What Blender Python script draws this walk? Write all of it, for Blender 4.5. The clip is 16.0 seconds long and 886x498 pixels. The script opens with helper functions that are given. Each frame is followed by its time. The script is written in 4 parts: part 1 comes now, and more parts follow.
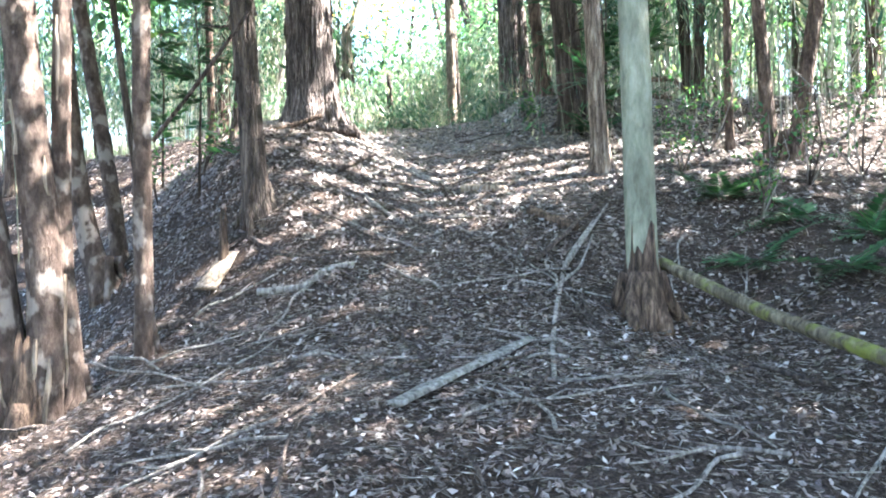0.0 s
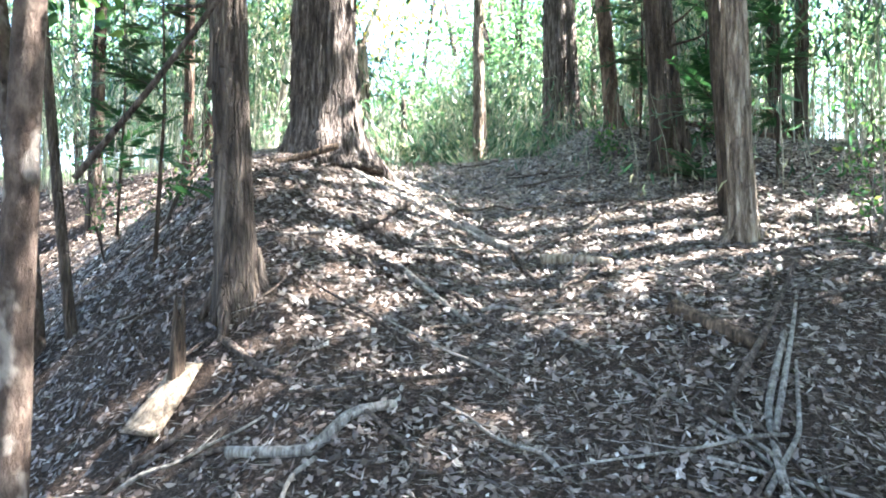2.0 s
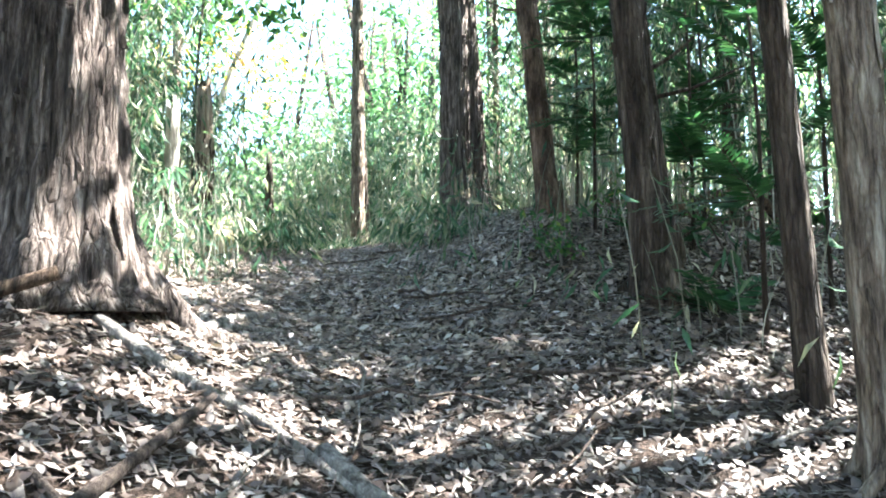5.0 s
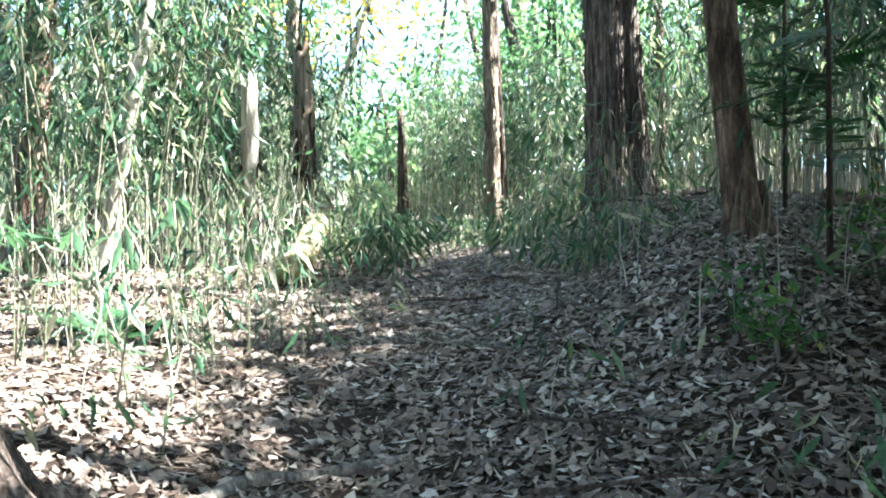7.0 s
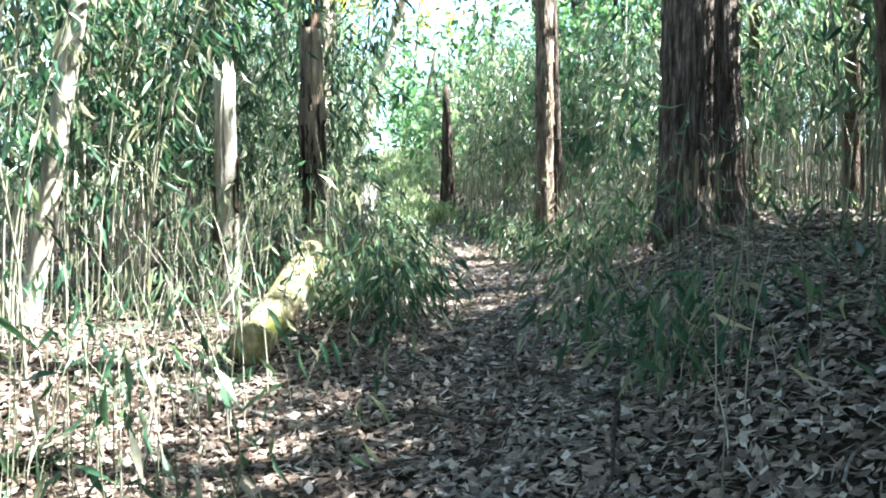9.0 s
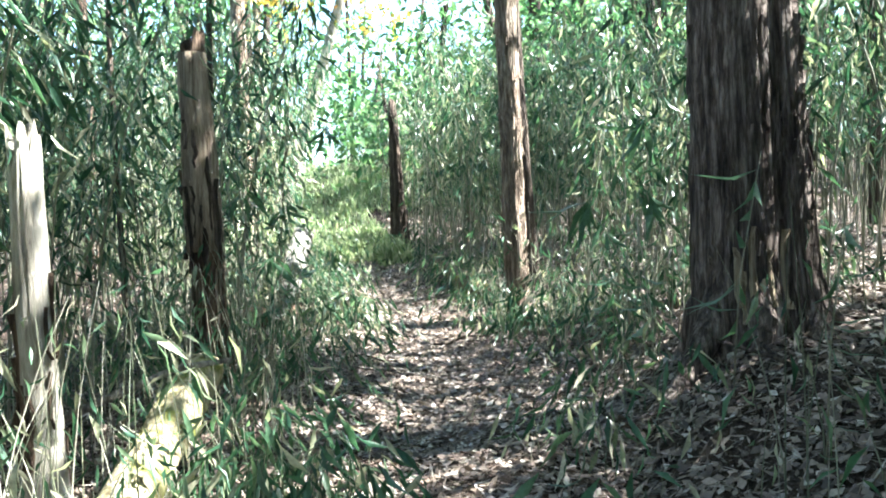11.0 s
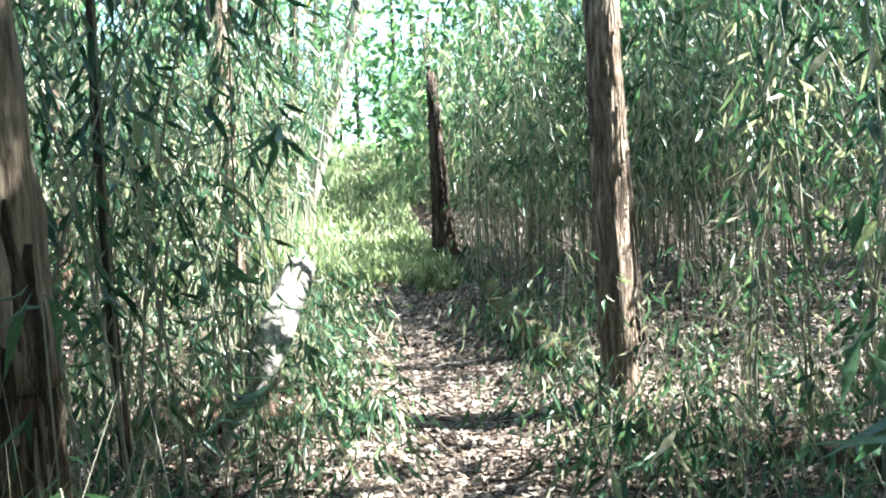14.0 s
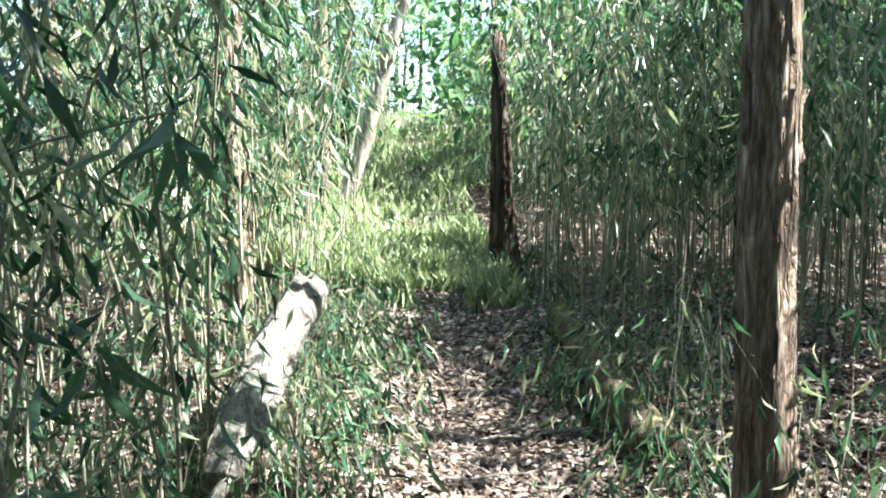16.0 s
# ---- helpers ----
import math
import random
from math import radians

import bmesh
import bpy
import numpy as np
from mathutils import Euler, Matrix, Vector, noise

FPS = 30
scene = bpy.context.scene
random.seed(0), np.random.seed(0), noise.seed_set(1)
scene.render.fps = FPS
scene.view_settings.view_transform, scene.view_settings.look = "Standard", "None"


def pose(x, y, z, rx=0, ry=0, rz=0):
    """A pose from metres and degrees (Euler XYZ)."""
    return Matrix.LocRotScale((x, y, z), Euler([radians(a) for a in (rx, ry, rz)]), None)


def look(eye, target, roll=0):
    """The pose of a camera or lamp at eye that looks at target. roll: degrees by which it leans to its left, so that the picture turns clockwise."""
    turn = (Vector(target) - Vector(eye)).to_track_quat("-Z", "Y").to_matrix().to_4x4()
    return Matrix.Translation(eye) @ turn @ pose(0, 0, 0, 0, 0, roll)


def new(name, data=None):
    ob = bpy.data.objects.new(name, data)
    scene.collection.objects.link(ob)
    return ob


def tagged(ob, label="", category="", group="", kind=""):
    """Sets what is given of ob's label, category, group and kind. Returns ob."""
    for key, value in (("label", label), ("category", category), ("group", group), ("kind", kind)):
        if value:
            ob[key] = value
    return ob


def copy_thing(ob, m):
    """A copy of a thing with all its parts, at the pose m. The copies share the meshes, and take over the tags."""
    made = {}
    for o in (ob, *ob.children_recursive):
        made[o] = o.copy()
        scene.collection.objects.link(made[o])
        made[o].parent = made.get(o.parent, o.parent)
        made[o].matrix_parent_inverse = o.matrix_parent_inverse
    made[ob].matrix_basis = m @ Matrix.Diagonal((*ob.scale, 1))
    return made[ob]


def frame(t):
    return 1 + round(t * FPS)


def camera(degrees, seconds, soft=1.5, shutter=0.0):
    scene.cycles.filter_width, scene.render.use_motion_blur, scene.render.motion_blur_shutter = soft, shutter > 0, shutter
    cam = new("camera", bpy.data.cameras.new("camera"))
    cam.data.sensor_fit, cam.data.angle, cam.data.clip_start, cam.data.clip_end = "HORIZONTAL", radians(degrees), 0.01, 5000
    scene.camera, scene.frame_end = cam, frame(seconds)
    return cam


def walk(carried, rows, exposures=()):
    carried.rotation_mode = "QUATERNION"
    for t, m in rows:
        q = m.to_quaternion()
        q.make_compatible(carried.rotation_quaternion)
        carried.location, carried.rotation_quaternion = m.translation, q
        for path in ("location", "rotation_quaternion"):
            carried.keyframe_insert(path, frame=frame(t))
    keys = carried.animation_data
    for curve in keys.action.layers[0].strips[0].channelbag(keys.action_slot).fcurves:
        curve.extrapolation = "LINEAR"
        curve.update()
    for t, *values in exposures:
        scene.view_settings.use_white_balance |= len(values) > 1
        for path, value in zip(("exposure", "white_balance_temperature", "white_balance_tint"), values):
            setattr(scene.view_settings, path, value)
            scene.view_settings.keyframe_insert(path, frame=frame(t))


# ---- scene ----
cam = camera(60.7, 16.0, soft=1.9)
PATH = [
    (0, (-0.08, 0.05, 1.473), (-0.055, 2.05, 1.481), -1.1),
    (0.5, (-0.142, 0.614, 1.46), (-0.299, 2.608, 1.42), -0.8),
    (1, (-0.284, 1.242, 1.629), (-0.507, 3.229, 1.598), 0.2),
    (1.5, (-0.426, 1.807, 1.775), (-0.444, 3.807, 1.77), 0.2),
    (2, (-0.555, 2.495, 1.942), (-0.521, 4.493, 2.029), 0.7),
    (2.5, (-0.705, 3.185, 2.102), (-0.652, 5.174, 2.301), 0.7),
    (3, (-0.723, 3.747, 2.3), (-0.481, 5.722, 2.498), 0.1),
    (3.2, (-0.722, 4.035, 2.385), (-0.447, 6.005, 2.59), 0.0),
    (5.3, (-0.221, 5.686, 2.951), (0.123, 7.643, 3.179), -0.1),
    (5.5, (-0.135, 5.916, 3.094), (0.159, 7.884, 3.291), -0.2),
    (6, (-0.05, 6.362, 3.246), (0.092, 8.352, 3.386), -0.1),
    (6.5, (0.071, 6.773, 3.402), (0.249, 8.763, 3.508), -0.6),
    (7, (0.114, 7.229, 3.585), (0.04, 9.227, 3.649), -0.4),
    (7.5, (0.219, 7.545, 3.825), (0.041, 9.537, 3.864), 0.0),
    (8, (0.317, 7.905, 4.049), (0.099, 9.893, 4.073), 1.0),
    (8.2, (0.314, 8.08, 4.082), (0.08, 10.066, 4.114), 1.1),
    (10.3, (0.209, 10.082, 4.667), (0.035, 12.064, 4.467), -1.4),
    (10.5, (0.19, 10.299, 4.756), (0.051, 12.291, 4.638), -1.2),
    (11, (0.198, 10.692, 4.885), (0.072, 12.687, 4.829), -1.8),
    (11.5, (0.183, 11.139, 5.015), (0.084, 13.136, 4.978), -2.2),
    (12, (0.212, 11.607, 5.07), (0.076, 13.602, 5.017), -2.4),
    (12.5, (0.204, 12.019, 5.118), (-0.04, 13.996, 4.949), -3.5),
    (13, (0.146, 12.534, 5.19), (-0.054, 14.516, 5.011), -3.6),
    (13.5, (0.13, 13.046, 5.312), (-0.116, 15.025, 5.16), -3.2),
    (14, (0.041, 13.499, 5.336), (-0.238, 15.476, 5.216), -2.9),
    (14.5, (-0.028, 13.925, 5.427), (-0.309, 15.9, 5.286), -2.7),
    (15, (-0.012, 14.33, 5.552), (-0.409, 16.283, 5.38), -2.1),
    (15.5, (-0.149, 14.796, 5.515), (-0.674, 16.718, 5.346), -1.4),
    (16, (-0.186, 15.187, 5.57), (-0.619, 17.13, 5.371), -0.4),
]
walk(cam, [(t, look(eye, target, roll)) for t, eye, target, roll in PATH], [(0.0, 4.83, 6150, 9), (1.5, 4.85, 6250, 8), (3.0, 4.4, 6150, 6), (5.5, 4.4, 6150, 5), (8.0, 3.95, 6100, 4), (10.5, 3.9, 6050, 3), (11.5, 3.83, 6050, 3), (13.5, 3.78, 6100, 3), (16.0, 3.35, 6200, 4)])

# ---------------------------------------------------------------- light
world = bpy.data.worlds.new("sky")
scene.world = world
world.use_nodes = True
SUN_ELEVATION, SUN_AZIMUTH = 52.0, 84.0  # degrees; azimuth clockwise from +y
wn = world.node_tree
sky = wn.nodes.new("ShaderNodeTexSky")
sky.sky_type = "NISHITA"
sky.sun_disc = False
sky.sun_elevation = radians(SUN_ELEVATION)
sky.sun_rotation = radians(SUN_AZIMUTH)
wn.nodes["Background"].inputs["Strength"].default_value = 0.075
wn.links.new(sky.outputs["Color"], wn.nodes["Background"].inputs["Color"])
sun = new("sun", bpy.data.lights.new("sun", "SUN"))
sun.data.energy, sun.data.angle, sun.data.color = 5.0, radians(0.6), (1.0, 0.97, 0.92)
sun_dir = Vector((math.sin(radians(SUN_AZIMUTH)) * math.cos(radians(SUN_ELEVATION)),
                  math.cos(radians(SUN_AZIMUTH)) * math.cos(radians(SUN_ELEVATION)), math.sin(radians(SUN_ELEVATION))))
sun.matrix_world = look(sun_dir * 40, (0, 0, 0))

# ---------------------------------------------------------------- materials


def nodes_of(name):
    m = bpy.data.materials.new(name)
    m.use_nodes = True
    t = m.node_tree
    return m, t, t.nodes["Principled BSDF"]


def ramp(t, source, stops):
    r = t.nodes.new("ShaderNodeValToRGB")
    e = r.color_ramp.elements
    while len(e) < len(stops):
        e.new(0.5)
    for k, (p, c) in zip(e, stops):
        k.position, k.color = p, (*c, 1)
    t.links.new(source, r.inputs["Fac"])
    return r.outputs["Color"]


def noise_of(t, scale, stretch=(1, 1, 1), detail=5.0, rough=0.6, object_space=True):
    co = t.nodes.new("ShaderNodeTexCoord")
    mp = t.nodes.new("ShaderNodeMapping")
    mp.inputs["Scale"].default_value = stretch
    n = t.nodes.new("ShaderNodeTexNoise")
    n.inputs["Scale"].default_value, n.inputs["Detail"].default_value, n.inputs["Roughness"].default_value = scale, detail, rough
    t.links.new(co.outputs["Object"], mp.inputs["Vector"])
    t.links.new(mp.outputs["Vector"], n.inputs["Vector"])
    return n.outputs["Fac"]


def mixed(t, a, b, fac, kind="MIX"):
    m = t.nodes.new("ShaderNodeMix")
    m.data_type, m.blend_type = "RGBA", kind
    if isinstance(fac, float):
        m.inputs["Factor"].default_value = fac
    else:
        t.links.new(fac, m.inputs["Factor"])
    for s, v in ((m.inputs[6], a), (m.inputs[7], b)):
        if isinstance(v, tuple):
            s.default_value = (*v, 1)
        else:
            t.links.new(v, s)
    return m.outputs[2]


def bumped(t, p, height, strength, distance=0.02):
    b = t.nodes.new("ShaderNodeBump")
    b.inputs["Strength"].default_value, b.inputs["Distance"].default_value = strength, distance
    t.links.new(height, b.inputs["Height"])
    t.links.new(b.outputs["Normal"], p.inputs["Normal"])


def bark_material(name, dark, mid, light, across=18.0, along=2.0, moss=0.0, spots=0.0, plates=0.0):
    m, t, p = nodes_of(name)
    fine = noise_of(t, across, (1, 1, along / across), 8.0, 0.7)
    broad = noise_of(t, 2.2, (1, 1, 0.6), 4.0, 0.6)
    col = ramp(t, fine, [(0.36, dark), (0.5, mid), (0.66, light)])
    stain = ramp(t, broad, [(0.35, (0.45, 0.42, 0.4)), (0.65, (1.15, 1.1, 1.05))])
    col = mixed(t, col, stain, 0.75, "MULTIPLY")
    height = fine
    if plates:
        co = t.nodes.new("ShaderNodeTexCoord")
        mp = t.nodes.new("ShaderNodeMapping")
        mp.inputs["Scale"].default_value = (1, 1, 0.09)
        warp = t.nodes.new("ShaderNodeTexNoise")
        warp.inputs["Scale"].default_value, warp.inputs["Detail"].default_value = 9.0, 3.0
        add = t.nodes.new("ShaderNodeVectorMath")
        add.operation = "MULTIPLY_ADD"
        add.inputs[1].default_value = (0.045, 0.045, 0.03)
        v = t.nodes.new("ShaderNodeTexVoronoi")
        v.feature = "DISTANCE_TO_EDGE"
        v.inputs["Scale"].default_value = plates
        t.links.new(co.outputs["Object"], mp.inputs["Vector"])
        t.links.new(co.outputs["Object"], warp.inputs["Vector"])
        t.links.new(warp.outputs["Color"], add.inputs[0])
        t.links.new(mp.outputs["Vector"], add.inputs[2])
        t.links.new(add.outputs["Vector"], v.inputs["Vector"])
        crack = ramp(t, v.outputs["Distance"], [(0.0, (0.3, 0.27, 0.25)), (0.14, (0.85, 0.83, 0.8)), (0.4, (1.2, 1.18, 1.15))])
        col = mixed(t, col, crack, 0.5, "MULTIPLY")
        height = mixed(t, crack, fine, 0.6)
    if spots:
        blotch = noise_of(t, 7.0, (1, 1, 0.7), 3.0, 0.5)
        f = ramp(t, blotch, [(0.55, (0, 0, 0)), (0.63, (1, 1, 1))])
        col = mixed(t, col, (0.42, 0.43, 0.36) if spots > 0.8 else (0.2, 0.16, 0.135), f)
    if moss:
        f = ramp(t, noise_of(t, 6.0, (1, 1, 1), 6.0, 0.65), [(0.62 - moss * 0.35, (0, 0, 0)), (0.75 - moss * 0.3, (1, 1, 1))])
        col = mixed(t, col, (0.15, 0.16, 0.035), f)
    t.links.new(col, p.inputs["Base Color"])
    p.inputs["Roughness"].default_value = 0.9
    p.inputs["Specular IOR Level"].default_value = 0.2
    bumped(t, p, height, 1.0, 0.05)
    return m


def leaf_material(name, stops, translucent=0.35, rough=0.45, grain=60.0):
    m, t, p = nodes_of(name)
    g = t.nodes.new("ShaderNodeNewGeometry")
    col = ramp(t, g.outputs["Random Per Island"], stops)
    n = noise_of(t, grain, (1, 1, 1), 3.0, 0.6)
    col = mixed(t, col, ramp(t, n, [(0.3, (0.6, 0.6, 0.6)), (0.7, (1.2, 1.2, 1.2))]), 0.8, "MULTIPLY")
    t.links.new(col, p.inputs["Base Color"])
    p.inputs["Roughness"].default_value = rough
    p.inputs["Specular IOR Level"].default_value = 0.35
    if translucent:
        tr = t.nodes.new("ShaderNodeBsdfTranslucent")
        t.links.new(mixed(t, col, (1.25, 1.35, 0.95), 0.7, "MULTIPLY"), tr.inputs["Color"])
        mx = t.nodes.new("ShaderNodeMixShader")
        mx.inputs["Fac"].default_value = translucent
        t.links.new(p.outputs["BSDF"], mx.inputs[1])
        t.links.new(tr.outputs["BSDF"], mx.inputs[2])
        t.links.new(mx.outputs["Shader"], t.nodes["Material Output"].inputs["Surface"])
    return m


def soil_material():
    m, t, p = nodes_of("soil_and_litter")
    fine = noise_of(t, 55.0, (1, 1, 1), 8.0, 0.75)
    clump = noise_of(t, 14.0, (1, 1, 1), 5.0, 0.65)
    broad = noise_of(t, 1.1, (1, 1, 1), 4.0, 0.6)
    col = ramp(t, fine, [(0.36, (0.012, 0.0085, 0.007)), (0.52, (0.05, 0.036, 0.029)), (0.7, (0.17, 0.135, 0.115))])
    col = mixed(t, col, ramp(t, clump, [(0.35, (0.5, 0.48, 0.46)), (0.7, (1.2, 1.15, 1.1))]), 0.8, "MULTIPLY")
    col = mixed(t, col, ramp(t, broad, [(0.35, (0.8, 0.7, 0.63)), (0.65, (1.1, 1.1, 1.14))]), 0.8, "MULTIPLY")
    t.links.new(col, p.inputs["Base Color"])
    p.inputs["Roughness"].default_value = 0.95
    p.inputs["Specular IOR Level"].default_value = 0.15
    bumped(t, p, fine, 1.0, 0.03)
    return m


SOIL = soil_material()
BARK_BROWN = bark_material("brown_bark", (0.036, 0.023, 0.018), (0.125, 0.084, 0.064), (0.27, 0.2, 0.16), 14.0, 4.0, plates=34.0)
BARK_SMOOTH = bark_material("smooth_reddish_bark", (0.028, 0.018, 0.014), (0.075, 0.051, 0.04), (0.15, 0.112, 0.092), 13.0, 6.0, 0.0, 0.6)
BARK_DARK = bark_material("dark_bark", (0.018, 0.012, 0.01), (0.075, 0.055, 0.045), (0.19, 0.15, 0.125), plates=36.0)
BARK_CEDAR = bark_material("shaggy_cedar_bark", (0.025, 0.019, 0.017), (0.12, 0.092, 0.082), (0.35, 0.3, 0.275), 30.0, 3.5, plates=24.0)
BARK_PALE = bark_material("pale_peeling_bark", (0.06, 0.043, 0.034), (0.25, 0.19, 0.15), (0.52, 0.45, 0.38), 26.0, 3.5, plates=28.0)
BARK_GREY = bark_material("smooth_grey_bark", (0.1, 0.1, 0.075), (0.19, 0.2, 0.15), (0.29, 0.3, 0.24), 9.0, 3.0)
BARK_WHITE = bark_material("bleached_white_bark", (0.15, 0.13, 0.105), (0.38, 0.35, 0.3), (0.6, 0.58, 0.53), 12.0, 2.0)
WOOD_SILVER = bark_material("silvery_dead_wood", (0.09, 0.082, 0.072), (0.22, 0.21, 0.19), (0.4, 0.385, 0.355), 30.0, 2.0)
WOOD_TAN = bark_material("bare_tan_wood", (0.08, 0.058, 0.042), (0.27, 0.21, 0.16), (0.46, 0.38, 0.3), 30.0, 2.0)
WOOD_RAW = bark_material("weathered_raw_wood", (0.1, 0.07, 0.045), (0.36, 0.28, 0.19), (0.58, 0.5, 0.39), 40.0, 1.5)
WOOD_ROT = bark_material("rotten_brown_wood", (0.016, 0.011, 0.009), (0.085, 0.056, 0.04), (0.23, 0.16, 0.115), 30.0, 4.0)
WOOD_MOSS = bark_material("mossy_log", (0.03, 0.024, 0.018), (0.11, 0.09, 0.062), (0.24, 0.21, 0.15), 20.0, 2.0, 0.35)
LOG_PALE = bark_material("pale_barkless_log", (0.14, 0.11, 0.06), (0.42, 0.36, 0.22), (0.62, 0.55, 0.38), 20.0, 2.0, 0.4)
TWIG_GREY = bark_material("grey_dead_twig", (0.07, 0.06, 0.055), (0.22, 0.2, 0.185), (0.42, 0.39, 0.36), 30.0, 4.0)
TWIG_DARK = bark_material("dark_damp_root", (0.02, 0.015, 0.013), (0.07, 0.052, 0.044), (0.17, 0.135, 0.115), 30.0, 4.0)
# Paler than the bank's leaves, partly to stand in for sun on them.
LITTER_DRY_SUNLIT = leaf_material("dry_sunlit_tan_leaves", [(0.0, (0.04, 0.026, 0.02)), (0.3, (0.1, 0.07, 0.055)), (0.6, (0.175, 0.127, 0.1)), (0.87, (0.29, 0.23, 0.19)), (1.0, (0.48, 0.42, 0.375))], 0.1, 0.5)
LITTER = leaf_material("brown_bank_leaves", [(0.0, (0.028, 0.018, 0.014)), (0.4, (0.075, 0.051, 0.041)), (0.75, (0.14, 0.105, 0.09)), (0.92, (0.21, 0.17, 0.15)), (1.0, (0.38, 0.335, 0.31))], 0.08, 0.5)
BAMBOO_LEAF = leaf_material("bamboo_leaves", [(0.0, (0.018, 0.048, 0.028)), (0.35, (0.036, 0.085, 0.046)), (0.62, (0.065, 0.125, 0.068)), (0.77, (0.12, 0.165, 0.09)), (0.88, (0.25, 0.25, 0.165)), (1.0, (0.43, 0.39, 0.3))], 0.42, 0.32)
AUTUMN_LEAF = leaf_material("yellowing_leaves", [(0.0, (0.3, 0.26, 0.05)), (0.5, (0.5, 0.38, 0.07)), (1.0, (0.45, 0.2, 0.06))], 0.5, 0.5)
BAMBOO_CULM = leaf_material("bamboo_culms", [(0.0, (0.06, 0.07, 0.04)), (0.4, (0.13, 0.132, 0.085)), (0.7, (0.22, 0.205, 0.155)), (1.0, (0.4, 0.37, 0.3))], 0.0, 0.5, 30.0)
TREE_LEAF = leaf_material("broad_tree_leaves", [(0.0, (0.025, 0.07, 0.025)), (0.5, (0.05, 0.125, 0.04)), (0.85, (0.1, 0.2, 0.055)), (1.0, (0.26, 0.26, 0.08))], 0.45, 0.4)
CONIFER_LEAF = leaf_material("conifer_sprays", [(0.0, (0.015, 0.05, 0.02)), (0.6, (0.03, 0.09, 0.035)), (1.0, (0.06, 0.13, 0.05))], 0.3, 0.5)
GRASS = leaf_material("slope_grass", [(0.0, (0.13, 0.19, 0.085)), (0.5, (0.25, 0.31, 0.16)), (1.0, (0.46, 0.46, 0.32))], 0.35, 0.6, 20.0)
FAR_LEAF = leaf_material("far_foliage", [(0.0, (0.05, 0.115, 0.055)), (0.5, (0.1, 0.2, 0.09)), (1.0, (0.22, 0.31, 0.14))], 0.55, 0.5, 8.0)

# ---------------------------------------------------------------- ground shape
RISE_Y = (-60, -4, 0, 3, 5.2, 6.1, 7.4, 9.35, 10.7, 11.6, 13.2, 14.8, 17, 18.8, 20.3, 24.5, 30, 45, 80, 900)
RISE_Z = (-8, -0.85, 0, 0.65, 1.16, 1.5, 2.05, 2.72, 3.06, 3.28, 3.6, 3.78, 3.84, 3.95, 4.2, 4.65, 5.6, 8.0, 9, 9)


def bump_at(x, y, cx, cy, sx, sy):
    return np.exp(-((x - cx) / sx) ** 2 - ((y - cy) / sy) ** 2)


def ground_z(x, y):
    x, y = np.asarray(x, float), np.asarray(y, float)
    z = sum(np.interp(y + d, RISE_Y, RISE_Z) for d in (-0.6, -0.3, 0, 0.3, 0.6)) / 5
    z = z + 0.46 * bump_at(x, y, -1.8, 8.7, 1.05, 1.7)
    z = z + 0.2 * np.clip((x - 0.8) / 2.4, 0, 2.0) * np.clip((y - 2) / 4, 0, 1)
    z = z - 0.22 * np.clip(-x - 3.2, 0, 60) ** 1.05 * np.clip(1 - (y - 9) / 12, 0.1, 1)
    # the nose falls away into a gully on the west, and the east bank stands above the way
    edge, steep = np.interp(y, (2, 5, 6.5, 9), (-0.4, -0.4, -1.25, -2.2)), np.interp(y, (0, 3, 5, 6.5, 9, 12), (0.12, 0.24, 0.25, 0.6, 0.5, 0))
    fall = np.clip(edge - x, 0, 2.4)
    z = z - steep * (np.sqrt(fall ** 2 + 0.04) - 0.2)
    z = z - 0.17 * bump_at(x, y, -0.9, 5.1, 1.1, 1.1) - 0.32 * bump_at(x, y, -2.85, 4.95, 0.5, 0.5) - 0.25 * bump_at(x, y, 1.75, 4.9, 0.75, 1.0) + 0.1 * bump_at(x, y, 0.7, 6.7, 0.8, 0.8)
    z = z + 0.24 * bump_at(x, y, 0.6, 21.6, 1.0, 1.7)
    bank = np.clip((x - 0.65) / 0.95, 0, 1) * np.clip(1.35 - (x - 1.6) / 2.0, 0, 1)
    z = z + 0.36 * bank ** 2 * (3 - 2 * bank) * np.interp(y, (9.4, 11, 15.5, 17.5), (0, 1, 1, 0.2)) + 0.1 * np.interp(y, (8, 10, 17, 18.5), (0, 1, 1, 0)) * np.clip((x + 0.3) / 0.8, 0, 1)
    z = z + 0.03 * np.sin(1.7 * x + 0.6 * y) + 0.025 * np.sin(2.3 * y - 1.1 * x + 1)
    return z - 0.05 * np.exp(-(((x - np.interp(y, (15, 18, 20.7, 22, 30), (0, -0.5, -1.3, -1.75, -4.0))) / 0.45) ** 2))


def gz(x, y):
    return float(ground_z(x, y))


def way_x(y):
    """The middle of the trodden path."""
    return np.interp(y, (0, 15, 18, 20.7, 22, 30, 45), (0, 0, -0.5, -1.3, -1.75, -4.0, -8.0))


# ---------------------------------------------------------------- mesh helpers


def mesh_of(name, verts, faces, material, smooth=False):
    """A mesh from numpy arrays: verts n x 3, faces m x 3 or m x 4."""
    me = bpy.data.meshes.new(name)
    verts, faces = np.asarray(verts, np.float32), np.asarray(faces, np.int32)
    k = faces.shape[1]
    me.vertices.add(len(verts))
    me.vertices.foreach_set("co", verts.ravel())
    me.loops.add(faces.size)
    me.loops.foreach_set("vertex_index", faces.ravel())
    me.polygons.add(len(faces))
    me.polygons.foreach_set("loop_start", np.arange(0, faces.size, k, dtype=np.int32))
    me.materials.append(material)
    me.update(calc_edges=True)
    if smooth:
        me.polygons.foreach_set("use_smooth", np.ones(len(faces), bool))
    me.validate()
    return me


